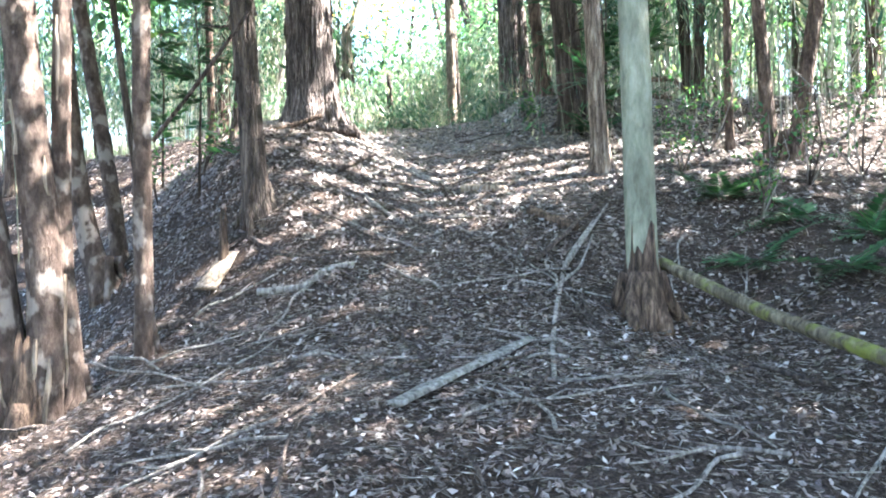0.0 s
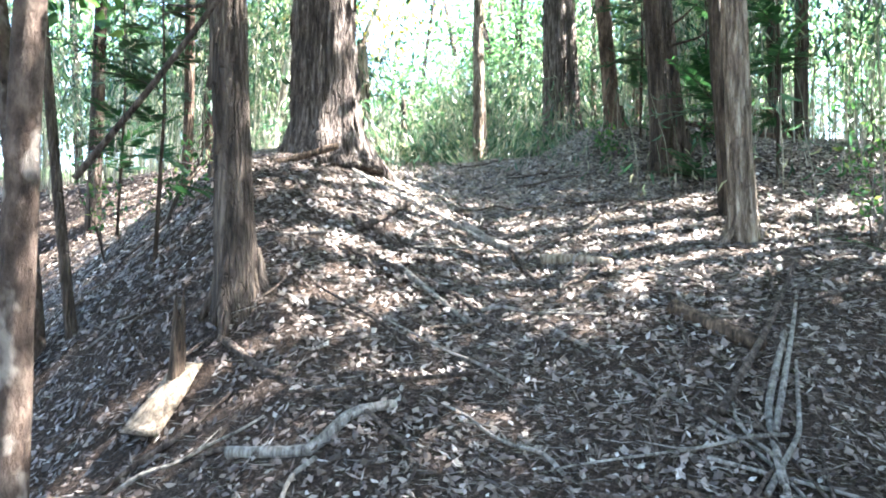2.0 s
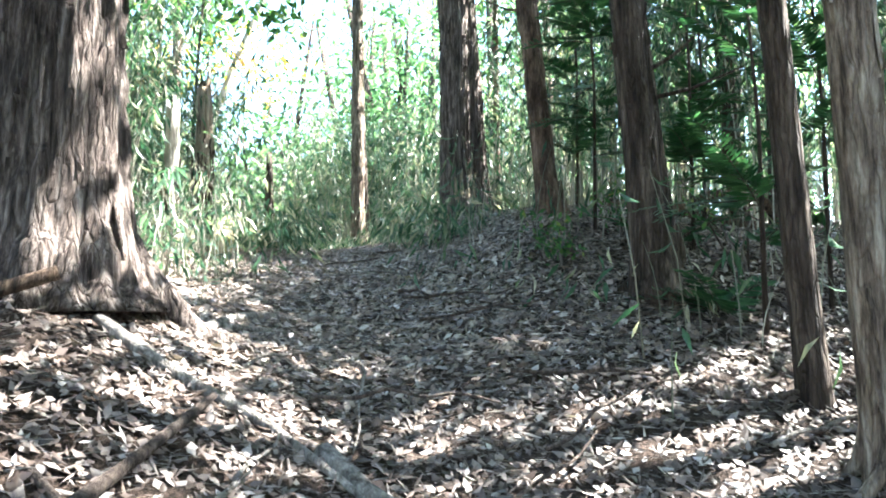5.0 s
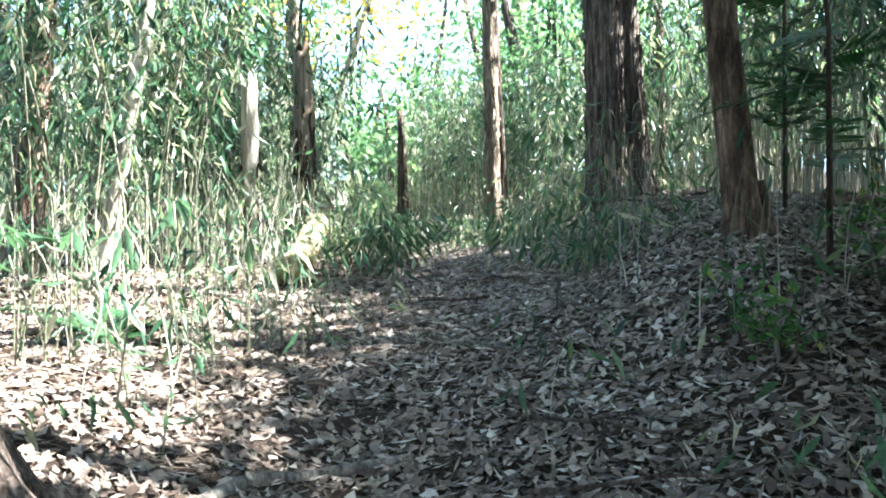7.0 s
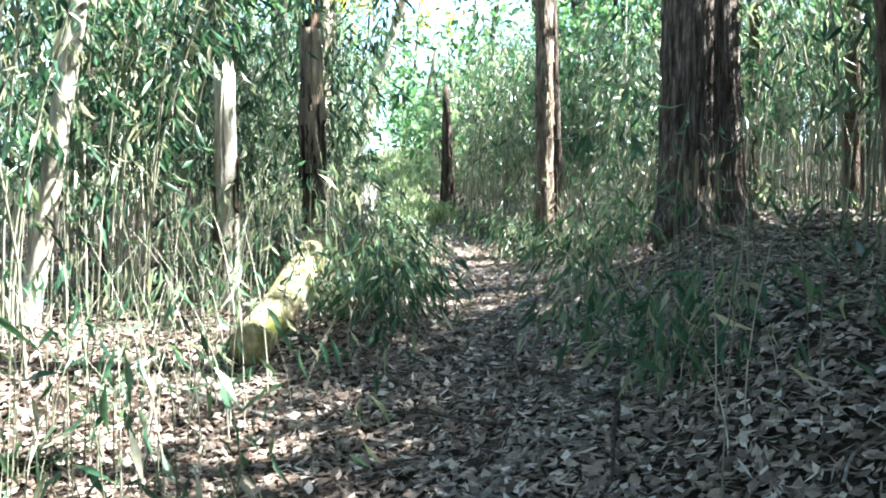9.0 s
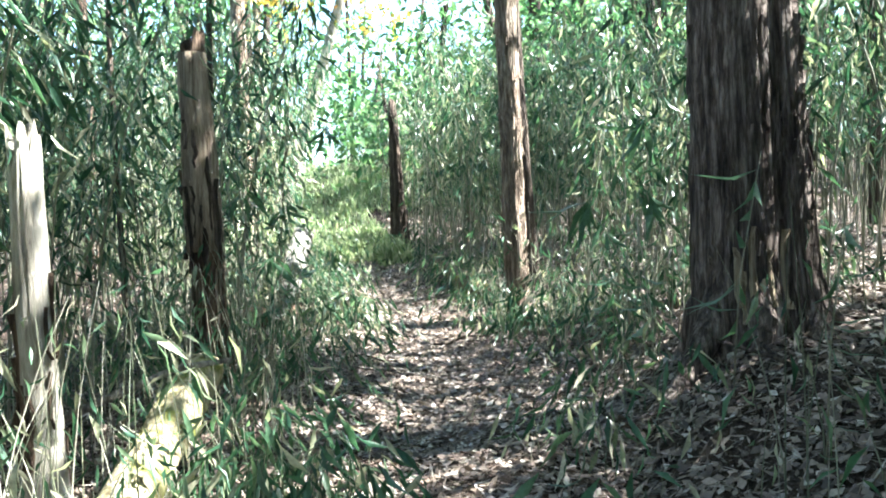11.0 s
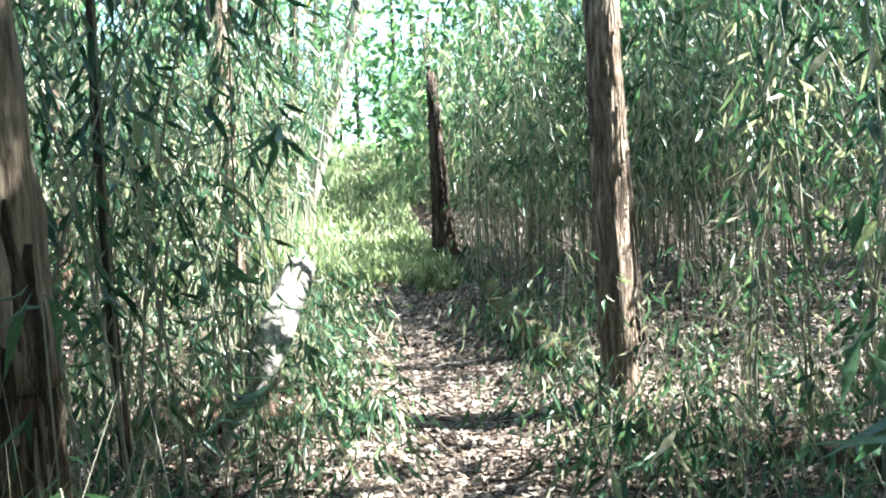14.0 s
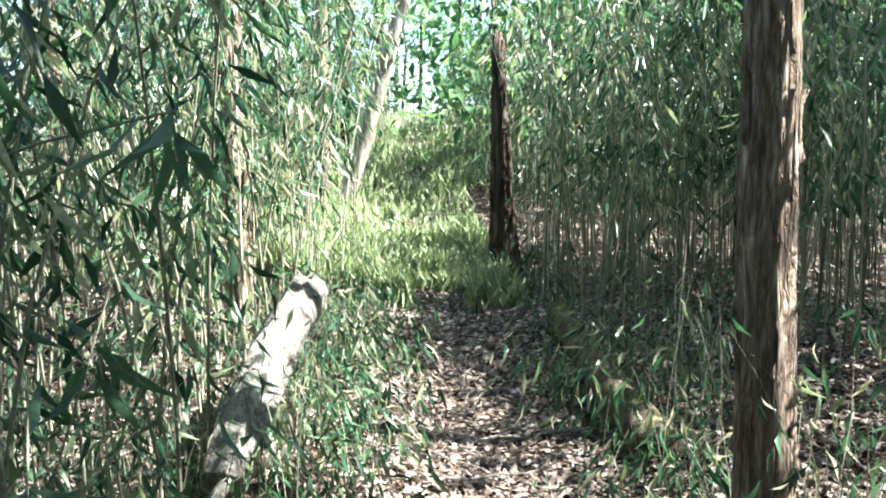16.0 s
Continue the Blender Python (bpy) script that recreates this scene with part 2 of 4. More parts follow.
def under(name, me, parent=None, label=""):
    ob = new(name, me)
    if parent is not None:
        ob.parent = parent
    if label:
        ob["label"] = label
    return ob


def empty(name, at, label, category, group=""):
    ob = new(name)
    ob.empty_display_size = 0.1
    ob.location = at
    return tagged(ob, label, category, group)


def unit(v):
    return v / np.maximum(np.linalg.norm(v, axis=-1, keepdims=True), 1e-9)


def blades(base, along, side, length, width, droop=0.15):
    """Leaves folded along the midrib: base points, directions, sideways directions, sizes (n each). Four triangles a leaf."""
    along = unit(along)
    side = unit(side - along * (side * along).sum(1, keepdims=True))
    up = np.cross(side, along)
    L, W = length[:, None], width[:, None]
    mid = base + along * L * 0.42 + up * L * 0.03
    v = np.stack([base, mid + side * W * 0.5 + up * W * 0.18, mid - up * W * 0.05, mid - side * W * 0.5 + up * W * 0.18,
                  base + along * L - up * L * droop], 1)
    n = len(base)
    f = np.array([[0, 2, 1], [0, 3, 2], [1, 2, 4], [2, 3, 4]])[None] + 5 * np.arange(n)[:, None, None]
    return v.reshape(-1, 3), f.reshape(-1, 3)


def flat_leaves(base, along, side, length, width, curl):
    """Two triangles a leaf, bent along the middle."""
    along = unit(along)
    side = unit(side - along * (side * along).sum(1, keepdims=True))
    up = np.cross(side, along)
    L, W = length[:, None], width[:, None]
    v = np.stack([base - along * L * 0.5, base + side * W * 0.5 + up * curl[:, None] * W, base + along * L * 0.5, base - side * W * 0.5 + up * curl[:, None] * W], 1)
    f = np.array([[0, 1, 2], [0, 2, 3]])[None] + 4 * np.arange(len(base))[:, None, None]
    return v.reshape(-1, 3), f.reshape(-1, 3)


def joined(parts):
    vs, fs, n = [], [], 0
    for v, f in parts:
        vs.append(v)
        fs.append(f + n)
        n += len(v)
    return np.concatenate(vs), np.concatenate(fs)


def tube(points, radii, sides=8, rough=0.0, seed=0, ridges=0, ridge=0.0, cap=True, step=0.0):
    """A tapered limb along points, with an uneven surface; step resamples it in lengths of that many metres."""
    pts, rad = np.asarray(points, float), np.asarray(radii, float)
    s = np.r_[0, np.cumsum(np.linalg.norm(np.diff(pts, axis=0), axis=1))]
    n = max(len(pts), int(s[-1] / step) + 1) if step else len(pts)
    u = np.linspace(0, s[-1], n)
    if step and len(pts) > 2:
        fine = np.linspace(0, s[-1], n + 8)
        sm = np.stack([np.interp(fine, s, pts[:, k]) for k in range(3)], 1)
        for _ in range(max(1, n // 8)):
            sm[1:-1] = (sm[:-2] + 2 * sm[1:-1] + sm[2:]) / 4
        p = np.stack([np.interp(u, fine, sm[:, k]) for k in range(3)], 1)
    else:
        p = np.stack([np.interp(u, s, pts[:, k]) for k in range(3)], 1)
    r = np.interp(u, s, rad)
    d = unit(np.gradient(p, axis=0))
    ref = np.array([0.0, 1.0, 0.0]) if abs(d[:, 1]).max() < 0.9 else np.array([0.0, 0.0, 1.0])
    a = unit(np.cross(d, ref))
    b = np.cross(d, a)
    th = np.linspace(0, 2 * np.pi, sides, endpoint=False)
    rng = np.random.default_rng(seed)
    rr = np.ones((n, sides))
    if ridges:
        phase = rng.uniform(0, 6.28, 3)
        wander = np.cumsum(rng.normal(0, 0.05, n))[:, None]
        rr += ridge * np.abs(np.sin(ridges * 0.5 * (th[None] + wander) + phase[0])) + 0.5 * ridge * np.sin((ridges + 3) * (th[None] - wander) + phase[1])
    if rough:
        g = rng.normal(0, rough, (n, sides))
        rr += (g + np.roll(g, 1, 0) + np.roll(g, -1, 0)) / 2
    ring = p[:, None] + r[:, None, None] * rr[..., None] * (a[:, None] * np.cos(th)[None, :, None] + b[:, None] * np.sin(th)[None, :, None])
    v = ring.reshape(-1, 3)
    i, j = np.meshgrid(np.arange(n - 1), np.arange(sides), indexing="ij")
    q = np.stack([i * sides + j, i * sides + (j + 1) % sides, (i + 1) * sides + (j + 1) % sides, (i + 1) * sides + j], -1).reshape(-1, 4)
    f = np.concatenate([q[:, [0, 1, 2]], q[:, [0, 2, 3]]])
    if cap:
        v = np.concatenate([v, p[:1], p[-1:]])
        k = np.arange(sides)
        f = np.concatenate([f, np.stack([np.full(sides, n * sides), (k + 1) % sides, k], 1),
                            np.stack([np.full(sides, n * sides + 1), (n - 1) * sides + k, (n - 1) * sides + (k + 1) % sides], 1)])
    return v, f


# ---------------------------------------------------------------- ground
def build_ground():
    xs = np.r_[-np.geomspace(900, 6, 40)[:-1], np.linspace(-6, 6, 171), np.geomspace(6, 900, 40)[1:]]
    ys = np.r_[-np.geomspace(900, 2, 36)[:-1], np.linspace(-2, 27, 415), np.geomspace(27, 900, 36)[1:]]
    x, y = np.meshgrid(xs, ys)
    z = ground_z(x, y)
    near = (np.abs(x) < 8) & (y > -4) & (y < 30)
    rng = np.random.default_rng(3)
    z = z + np.where(near, rng.normal(0, 0.008, x.shape) + 0.018 * np.sin(9 * x + 3 * np.sin(4 * y)) * np.sin(7 * y + 2 * np.sin(5 * x)), 0)
    v = np.stack([x, y, z], -1).reshape(-1, 3)
    ny, nx = x.shape
    i, j = np.meshgrid(np.arange(ny - 1), np.arange(nx - 1), indexing="ij")
    k = (i * nx + j).ravel()
    ob = new("ground", mesh_of("ground", v, np.stack([k, k + 1, k + nx + 1, k + nx], 1), SOIL, True))
    return tagged(ob, "sloping forest soil under brown leaf litter", "ground", "", "structure")


build_ground()


def build_litter():
    rng = np.random.default_rng(11)
    n = 330000
    y = rng.uniform(0.5, 27, n)
    x = rng.normal(0, 1, n) * (1.7 + 0.05 * y) + rng.choice([0, 0, 1.8, -1.8], n)
    # the first bank is trodden barer than the leafy way above it
    keep = rng.random(n) < np.clip(0.62 + (y - 6) * 0.14, 0.62, 1.0)
    x, y = x[keep], y[keep]
    n = len(x)
    e = 0.03
    gx, gy = (ground_z(x + e, y) - ground_z(x - e, y)) / (2 * e), (ground_z(x, y + e) - ground_z(x, y - e)) / (2 * e)
    normal = unit(np.stack([-gx, -gy, np.ones(n)], 1) + rng.normal(0, 0.33, (n, 3)))
    a = rng.uniform(0, 2 * np.pi, n)
    along = np.stack([np.cos(a), np.sin(a), gx * np.cos(a) + gy * np.sin(a)], 1)
    along = unit(along - normal * (along * normal).sum(1, keepdims=True))
    side = np.cross(normal, along)
    size = rng.uniform(0.03, 0.085, n) * np.clip(0.4 + y * 0.055, 0.58, 0.9)
    narrow = rng.random(n) < 0.3
    width = np.where(narrow, size * 0.2, size * rng.uniform(0.4, 0.7, n))
    size = np.where(narrow, size * 1.5, size)
    base = np.stack([x, y, ground_z(x, y) + rng.uniform(0.006, 0.034, n)], 1)
    curl = rng.uniform(-0.1, 0.45, n)
    # Beyond the bank leaves take the paler colour, with sunlight put into it.
    dry = y + rng.normal(0, 0.7, n) > 8.8
    for mask, material, words in ((~dry, LITTER, "small brown leaves trodden into the bank"), (dry, LITTER_DRY_SUNLIT, "dry tan fallen leaves strewn over the path, paled to look sunlit")):
        v, f = flat_leaves(base[mask], along[mask], side[mask], size[mask], width[mask], curl[mask])
        tagged(new("leaf_litter", mesh_of("leaf_litter", v, f, material)), words, "leaf litter", "", "stuff")
    # needles and twiglets
    m = 30000
    y = rng.uniform(0.6, 24, m)
    x = rng.normal(0, 1.5, m)
    a = rng.uniform(0, np.pi, m)
    along = np.stack([np.cos(a), np.sin(a), rng.normal(0, 0.12, m)], 1)
    base = np.stack([x, y, ground_z(x, y) + rng.uniform(0.012, 0.035, m)], 1)
    v, f = flat_leaves(base, along, np.tile([0.0, 0.0, 1.0], (m, 1)), rng.uniform(0.03, 0.15, m), rng.uniform(0.002, 0.006, m), np.zeros(m))
    tagged(new("needle_litter", mesh_of("needle_litter", v, f, TWIG_GREY)), "thin dead twiglets and needles on the soil", "leaf litter", "", "stuff")


build_litter()

# ---------------------------------------------------------------- trees


def crown_mesh(name, seed, leaves, radius, low, high, size, material, narrow=0.5):
    """A crown of leaf sprays: clumps of uneven size with gaps between them, round a trunk at the origin."""
    rng = np.random.default_rng(seed)
    k = max(14, leaves // 90)
    a, d = rng.uniform(0, 2 * np.pi, k), radius * np.sqrt(rng.random(k))
    cz = rng.uniform(low, high, k)
    d *= np.clip(1.25 - (cz - low) / (high - low), 0.25, 1)
    c = np.stack([d * np.cos(a), d * np.sin(a), cz], 1)
    w = rng.integers(0, k, leaves)
    spread = rng.uniform(0.3, 0.75, k)[w][:, None]
    p = c[w] + rng.normal(0, 1, (leaves, 3)) * spread * np.array([1, 1, 0.45])
    along = rng.normal(0, 1, (leaves, 3)) + np.array([0, 0, -0.5])
    L = rng.uniform(0.6, 1.3, leaves) * size
    return mesh_of(name, *flat_leaves(p, along, rng.normal(0, 1, (leaves, 3)), L, L * narrow, rng.uniform(0, 0.3, leaves)), material)


CROWNS = [crown_mesh("crown", 20 + k, 2600, 2.3, 4.2, 10.5, 0.2, TREE_LEAF) for k in range(3)]
# Thick crowns, out of view, that keep the sun off stretches of ground.
DENSE = [crown_mesh("dense_crown", 50 + k, 2400, 1.75, 4.8, 8.8, 0.22, TREE_LEAF) for k in range(2)]
AUTUMN = crown_mesh("autumn_crown", 58, 620, 2.0, 4.2, 6.6, 0.17, AUTUMN_LEAF)
# Thin crowns above the view that break the sun into dapples.
SPARSE = [crown_mesh("thin_crown", 55 + k, 1000, 1.8, 4.8, 8.8, 0.24, TREE_LEAF) for k in range(2)]
CONES = [crown_mesh("conifer_crown", 40 + k, 3400, 1.9, 4.6, 11.5, 0.24, CONIFER_LEAF, 0.22) for k in range(2)]


def strip_mesh(seed, length, width, bow):
    """One thin plate of loose bark, upright, its back on x = 0."""
    rng = np.random.default_rng(seed)
    n = 6
    t = np.linspace(0, 1, n)
    lift = bow * (np.abs(2 * t - 1) ** 3) + 0.006
    wob = rng.normal(0, width * 0.18, n)
    half = width * 0.5 * (1 - 0.75 * np.abs(2 * t - 1) ** 2.2) + 0.002
    z = t * length
    v = np.concatenate([np.stack([lift * 0.2, wob - half, z], 1), np.stack([lift + 0.006, wob, z], 1), np.stack([lift * 0.2, wob + half, z], 1)])
    i = np.arange(n - 1)
    f = np.concatenate([np.stack([i, i + n, i + n + 1, i + 1], 1), np.stack([i + n, i + 2 * n, i + 2 * n + 1, i + n + 1], 1)])
    return v, f


def build_tree(at, dia, height, bark, label, lean=(0.0, 0.0), flare=1.5, crown=None, crown_turn=0.0, ridges=0, ridge=0.0, rough=0.03,
               roots=0, strips=0, strip_bark=None, seed=1, bend=0.0, name="tree", top_dia=None, broken=False, stubs=0, sides=20, group="", strip_size=1.0, line=None):
    x, y = at
    z0 = gz(x, y) - 0.12
    tree = empty(name, (x, y, z0), label, "tree stump" if broken else "tree", group)
    rng = np.random.default_rng(seed)
    hs = np.array([0, 0.1, 0.22, 0.4, 0.7, 1.2, 2.0, 3.2, 5.0, 7.5, 10.0, 12.5])
    hs = np.r_[hs[hs < height - 0.05], height]
    r = dia / 2
    end = (top_dia if top_dia else dia * 0.55) / 2
    rad = np.interp(hs, [0, height], [r, end]) * (1 + (flare - 1) * np.exp(-hs / 0.26))
    sway = bend * np.sin(hs / 1.7 + seed)
    pts = np.stack([lean[0] * hs + sway, lean[1] * hs + 0.5 * sway, hs], 1)
    if line:
        lz, lx, ly = zip(*line)
        pts[:, 0] = np.interp(hs, lz, lx) + np.clip(hs - lz[-1], 0, 20) * (lx[-1] - lx[-2]) / (lz[-1] - lz[-2])
        pts[:, 1] = np.interp(hs, lz, ly)
    v, f = tube(pts, rad, sides, rough, seed, ridges, ridge, True, 0.12)
    if broken:
        topz = v[:, 2].max()
        high = v[:, 2] > topz - 0.04
        ang = np.arctan2(v[high, 1], v[high, 0])
        v[high, 2] += 0.16 * np.abs(np.sin(2.5 * ang + seed)) + rng.uniform(-0.08, 0.1, high.sum())
    under("trunk", mesh_of("trunk", v, f, bark, True), tree)

    def axis(z):
        return np.array([np.interp(z, hs, pts[:, 0]), np.interp(z, hs, pts[:, 1]), z]), np.interp(z, hs, rad)

    for k in range(roots):
        a = 2 * np.pi * (k + rng.uniform(-0.3, 0.3)) / roots
        d = np.array([math.cos(a), math.sin(a)])
        reach = dia * rng.uniform(1.1, 2.3)
        base = [(*(d * r * 0.7), 0.42), (*(d * r * 1.25), 0.2)]
        for g in (0.55, 0.8, 1.0):
            q = d * reach * g + np.array([-d[1], d[0]]) * rng.normal(0, 0.05)
            base.append((q[0], q[1], gz(x + q[0], y + q[1]) - z0 + 0.02 - 0.06 * g))
        rv, rf = tube(base, [r * 0.4, r * 0.4, r * 0.27, r * 0.17, r * 0.07], 9, 0.06, seed + k, 0, 0, True, 0.07)
        under("root", mesh_of("root", rv, rf, bark, True), tree)
    for k in range(strips):
        L, W = rng.uniform(0.25, 0.7) * strip_size, rng.uniform(0.022, 0.05) * (0.6 + dia)
        sv, sf = strip_mesh(seed * 100 + k, L, W, rng.uniform(0.008, 0.03))
        z = rng.uniform(0.1, min(height - 0.8, 3.6)) if height > 1.2 else 0.2
        c, rr = axis(z)
        c2, rr2 = axis(z + L)
        a = rng.uniform(0, 2 * np.pi)
        ca, sa = math.cos(a), math.sin(a)
        t = (sv[:, 2] / L)[:, None]
        centre = c[None] * (1 - t) + c2[None] * t
        rad_t = rr * (1 - t[:, 0]) + rr2 * t[:, 0] + sv[:, 0] + r * ridge * 0.4
        pos = np.stack([centre[:, 0] + rad_t * ca - sv[:, 1] * sa, centre[:, 1] + rad_t * sa + sv[:, 1] * ca, centre[:, 2]], 1)
        under("bark_strip", mesh_of("bark_strip", pos, sf, strip_bark or bark, True), tree)
    for k in range(stubs):
        z = rng.uniform(0.9, min(height, 4.5))
        c, rr = axis(z)
        a = rng.uniform(0, 2 * np.pi)
        d = np.array([math.cos(a), math.sin(a), rng.uniform(0.1, 0.7)])
        L = rng.uniform(0.15, 0.6)
        bv, bf = tube([c, c + d * (rr + L * 0.5), c + d * (rr + L) + [0, 0, 0.06]], [0.016, 0.011, 0.004], 6, 0.04, seed + k)
        under("dead_branch", mesh_of("dead_branch", bv, bf, bark, True), tree)
    if crown is not None:
        c = under("crown", crown, tree)
        c.location = (lean[0] * (height - 4), lean[1] * (height - 4), max(0, height - 10.5))
        c.rotation_euler = (0, 0, crown_turn)
    return tree


SHAG = dict(ridges=15, ridge=0.13, rough=0.035, sides=44)
big_cedar = build_tree((-1.46, 9.05), 0.50, 11, BARK_CEDAR, "big old cedar with shaggy grey-brown bark and flared roots", (-0.035, 0.0), 1.75, CONES[0], 0.3, roots=7, strips=120, seed=5, strip_size=1.0, **SHAG)
twin_cedar = build_tree((1.5, 14.75), 0.40, 15.5, BARK_CEDAR, "thick dark cedar with shaggy furrowed bark", (-0.015, 0.0), 1.3, CONES[1], 1.3, roots=5, strips=90, seed=7, **SHAG)
pale_tree = build_tree((0.46, 18.5), 0.215, 15.5, BARK_PALE, "slim tree with pale peeling bark, lit from one side", (-0.012, 0.0), 1.25, CROWNS[0], 2.0, roots=3, strips=46, seed=9, strip_size=0.7, ridges=9, ridge=0.1, rough=0.05, sides=30)
build_tree((-2.74, 5.12), 0.23, 9.5, BARK_SMOOTH, "sunlit curving stem of a many-stemmed flaking tree", (0, 0), 1.75, CROWNS[1], 0.5, roots=5, strips=14, strip_bark=WOOD_TAN, seed=11, rough=0.05, ridges=5, ridge=0.08, line=((0, 0, 0), (0.7, 0.08, 0), (1.45, 0.09, 0), (2.2, -0.02, 0), (2.9, -0.08, 0)))
build_tree((-2.84, 5.08), 0.2, 9.0, BARK_SMOOTH, "dark leaning stem of a many-stemmed flaking tree", (0, 0), 1.5, None, roots=3, strips=10, strip_bark=WOOD_TAN, seed=12, rough=0.06, ridges=5, ridge=0.1, line=((0, 0, 0), (0.8, -0.05, 0), (1.4, -0.13, 0), (1.95, -0.22, 0), (2.65, -0.38, 0.05)))
build_tree((-2.92, 4.98), 0.19, 8.5, BARK_SMOOTH, "outer leaning stem of a many-stemmed flaking tree", (0, 0), 1.5, None, roots=3, strips=6, strip_bark=WOOD_TAN, seed=92, rough=0.05, line=((0, 0, 0), (0.8, -0.1, 0), (1.25, -0.2, 0), (1.7, -0.29, 0), (2.5, -0.45, 0)))
build_tree((-2.8, 5.08), 0.34, 0.75, WOOD_ROT, "rotten hollow base between the stems of a tree", (0.06, 0.03), 1.5, None, roots=4, strips=8, seed=93, broken=True, name="stump", rough=0.12, ridges=5, ridge=0.18, strip_size=0.5)
build_tree((-2.54, 5.25), 0.135, 9.5, BARK_SMOOTH, "slender dark stem with a brown flaking foot", (0, 0), 1.45, CROWNS[2], 1.5, roots=4, strips=10, strip_bark=WOOD_TAN, seed=13, rough=0.04, line=((0, 0, 0), (0.5, -0.02, 0), (1.15, -0.08, 0), (1.65, -0.08, 0), (2.4, -0.06, 0)))
build_tree((-3.12, 7.2), 0.19, 9, BARK_SMOOTH, "grey-brown tree bending out from a widely flared foot", (0, 0), 2.1, CROWNS[0], 3.0, roots=5, seed=14, rough=0.03, line=((0, 0, 0), (0.4, -0.16, 0), (0.95, -0.28, 0), (1.7, -0.36, 0), (3.0, -0.42, 0)))
build_tree((-3.18, 7.6), 0.155, 9, BARK_SMOOTH, "grey curving tree behind others", (0, 0), 1.4, CROWNS[1], 4.0, seed=15, line=((0, 0, 0), (0.6, -0.05, 0), (1.4, -0.16, 0), (2.2, -0.29, 0)))
build_tree((-2.85, 7.45), 0.07, 8, BARK_DARK, "thin dark sapling leaning behind a straight tree", (0, 0), 1.3, None, seed=94, line=((0, 0, 0), (1.3, -0.17, 0), (2.0, -0.25, 0)))
build_tree((-2.12, 5.4), 0.135, 9, BARK_SMOOTH, "slim straight dark-brown tree", (0.012, 0.0), 1.15, CROWNS[2], 5.0, roots=2, seed=16, bend=0.015)
build_tree((-1.62, 6.75), 0.205, 9.5, BARK_DARK, "brown tree with rough fibrous bark on the bank", (-0.055, 0.0), 1.5, CROWNS[0], 0.9, roots=4, strips=26, seed=17, ridges=9, ridge=0.07, stubs=3)
build_tree((-1.83, 6.35), 0.10, 0.42, WOOD_ROT, "short rotten stub of a sapling", (0.03, 0.0), 1.4, None, seed=18, broken=True, name="stump", rough=0.09)
build_tree((-2.35, 8.6), 0.085, 8, BARK_DARK, "thin crooked dark tree beside a big cedar", (0.07, 0.0), 1.3, CROWNS[1], 2.2, seed=19, bend=0.09)
build_tree((-2.9, 9.6), 0.10, 8, BARK_BROWN, "thin tree with reddish bark behind a cedar", (0.0, 0.0), 1.3, CROWNS[2], 1.2, seed=20, bend=0.05)
build_tree((1.66, 7.78), 0.165, 15.5, BARK_PALE, "slim tree with sunlit orange-brown peeling bark", (-0.04, 0.0), 1.35, CROWNS[1], 1.0, roots=3, strips=28, seed=21, ridges=7, ridge=0.1, rough=0.05, strip_size=0.8)
build_tree((1.78, 8.35), 0.13, 15.5, BARK_DARK, "dark slender tree close behind a paler one", (-0.06, 0.0), 1.3, CROWNS[0], 1.8, seed=22)
build_tree((1.35, 5.2), 0.215, 15.5, BARK_GREY, "smooth grey tree with lichen patches", (-0.015, 0.0), 1.1, CROWNS[2], 2.8, seed=23, rough=0.012, sides=28)
build_tree((1.65, 11.5), 0.18, 15.5, BARK_BROWN, "brown straight tree above the bank", (-0.09, 0.0), 1.4, CONES[0], 2.0, roots=4, strips=16, seed=24, ridges=9, ridge=0.06, stubs=4)
build_tree((1.68, 9.62), 0.195, 15.5, BARK_DARK, "dark reddish-brown tree standing on the bank", (-0.07, 0.0), 2.1, CONES[1], 3.0, roots=5, strips=20, seed=25, ridges=9, ridge=0.07, stubs=4)
build_tree((1.95, 9.95), 0.13, 15.5, BARK_DARK, "dark tree leaning beside a thicker one", (-0.1, 0.0), 1.4, CROWNS[0], 3.8, roots=3, seed=26)
build_tree((3.5, 7.6), 0.15, 15.5, BARK_BROWN, "forked brown tree leaning outwards", (0.19, 0.02), 1.5, CROWNS[1], 4.4, roots=3, seed=27, bend=0.05)
# Its low thick crown is above the view, added to shade the west bank.
build_tree((3.4, 7.75), 0.14, 9.5, BARK_BROWN, "second stem of a forked brown tree", (-0.03, 0.05), 1.3, DENSE[0], 5.1, seed=28, bend=0.04)
build_tree((3.25, 8.3), 0.09, 15.5, BARK_BROWN, "thin crooked young tree with brown bark", (0.01, 0.0), 1.3, CROWNS[0], 5.6, seed=29, bend=0.1)
build_tree((4.44, 13.20), 0.2, 16, BARK_DARK, "dark straight tree in the bamboo", (-0.05, 0.0), 1.3, SPARSE[0], 0.9, seed=30)
build_tree((4.25, 12.20), 0.17, 16, BARK_DARK, "dark straight tree in the bamboo", (0.02, 0.0), 1.3, SPARSE[1], 0.2, seed=31)
build_tree((-2.9, 13.2), 0.135, 7, BARK_WHITE, "thin white leaning tree with smooth bleached bark", (0.16, 0.0), 1.2, CROWNS[2], 0.7, seed=32, bend=0.04, rough=0.015)
build_tree((-3.95, 13.95), 0.26, 9, BARK_BROWN, "brown tree with torn orange bark at its foot", (0.06, 0.0), 1.5, CROWNS[0], 1.6, roots=4, strips=26, strip_bark=WOOD_RAW, seed=33, ridges=7, ridge=0.09, rough=0.05)
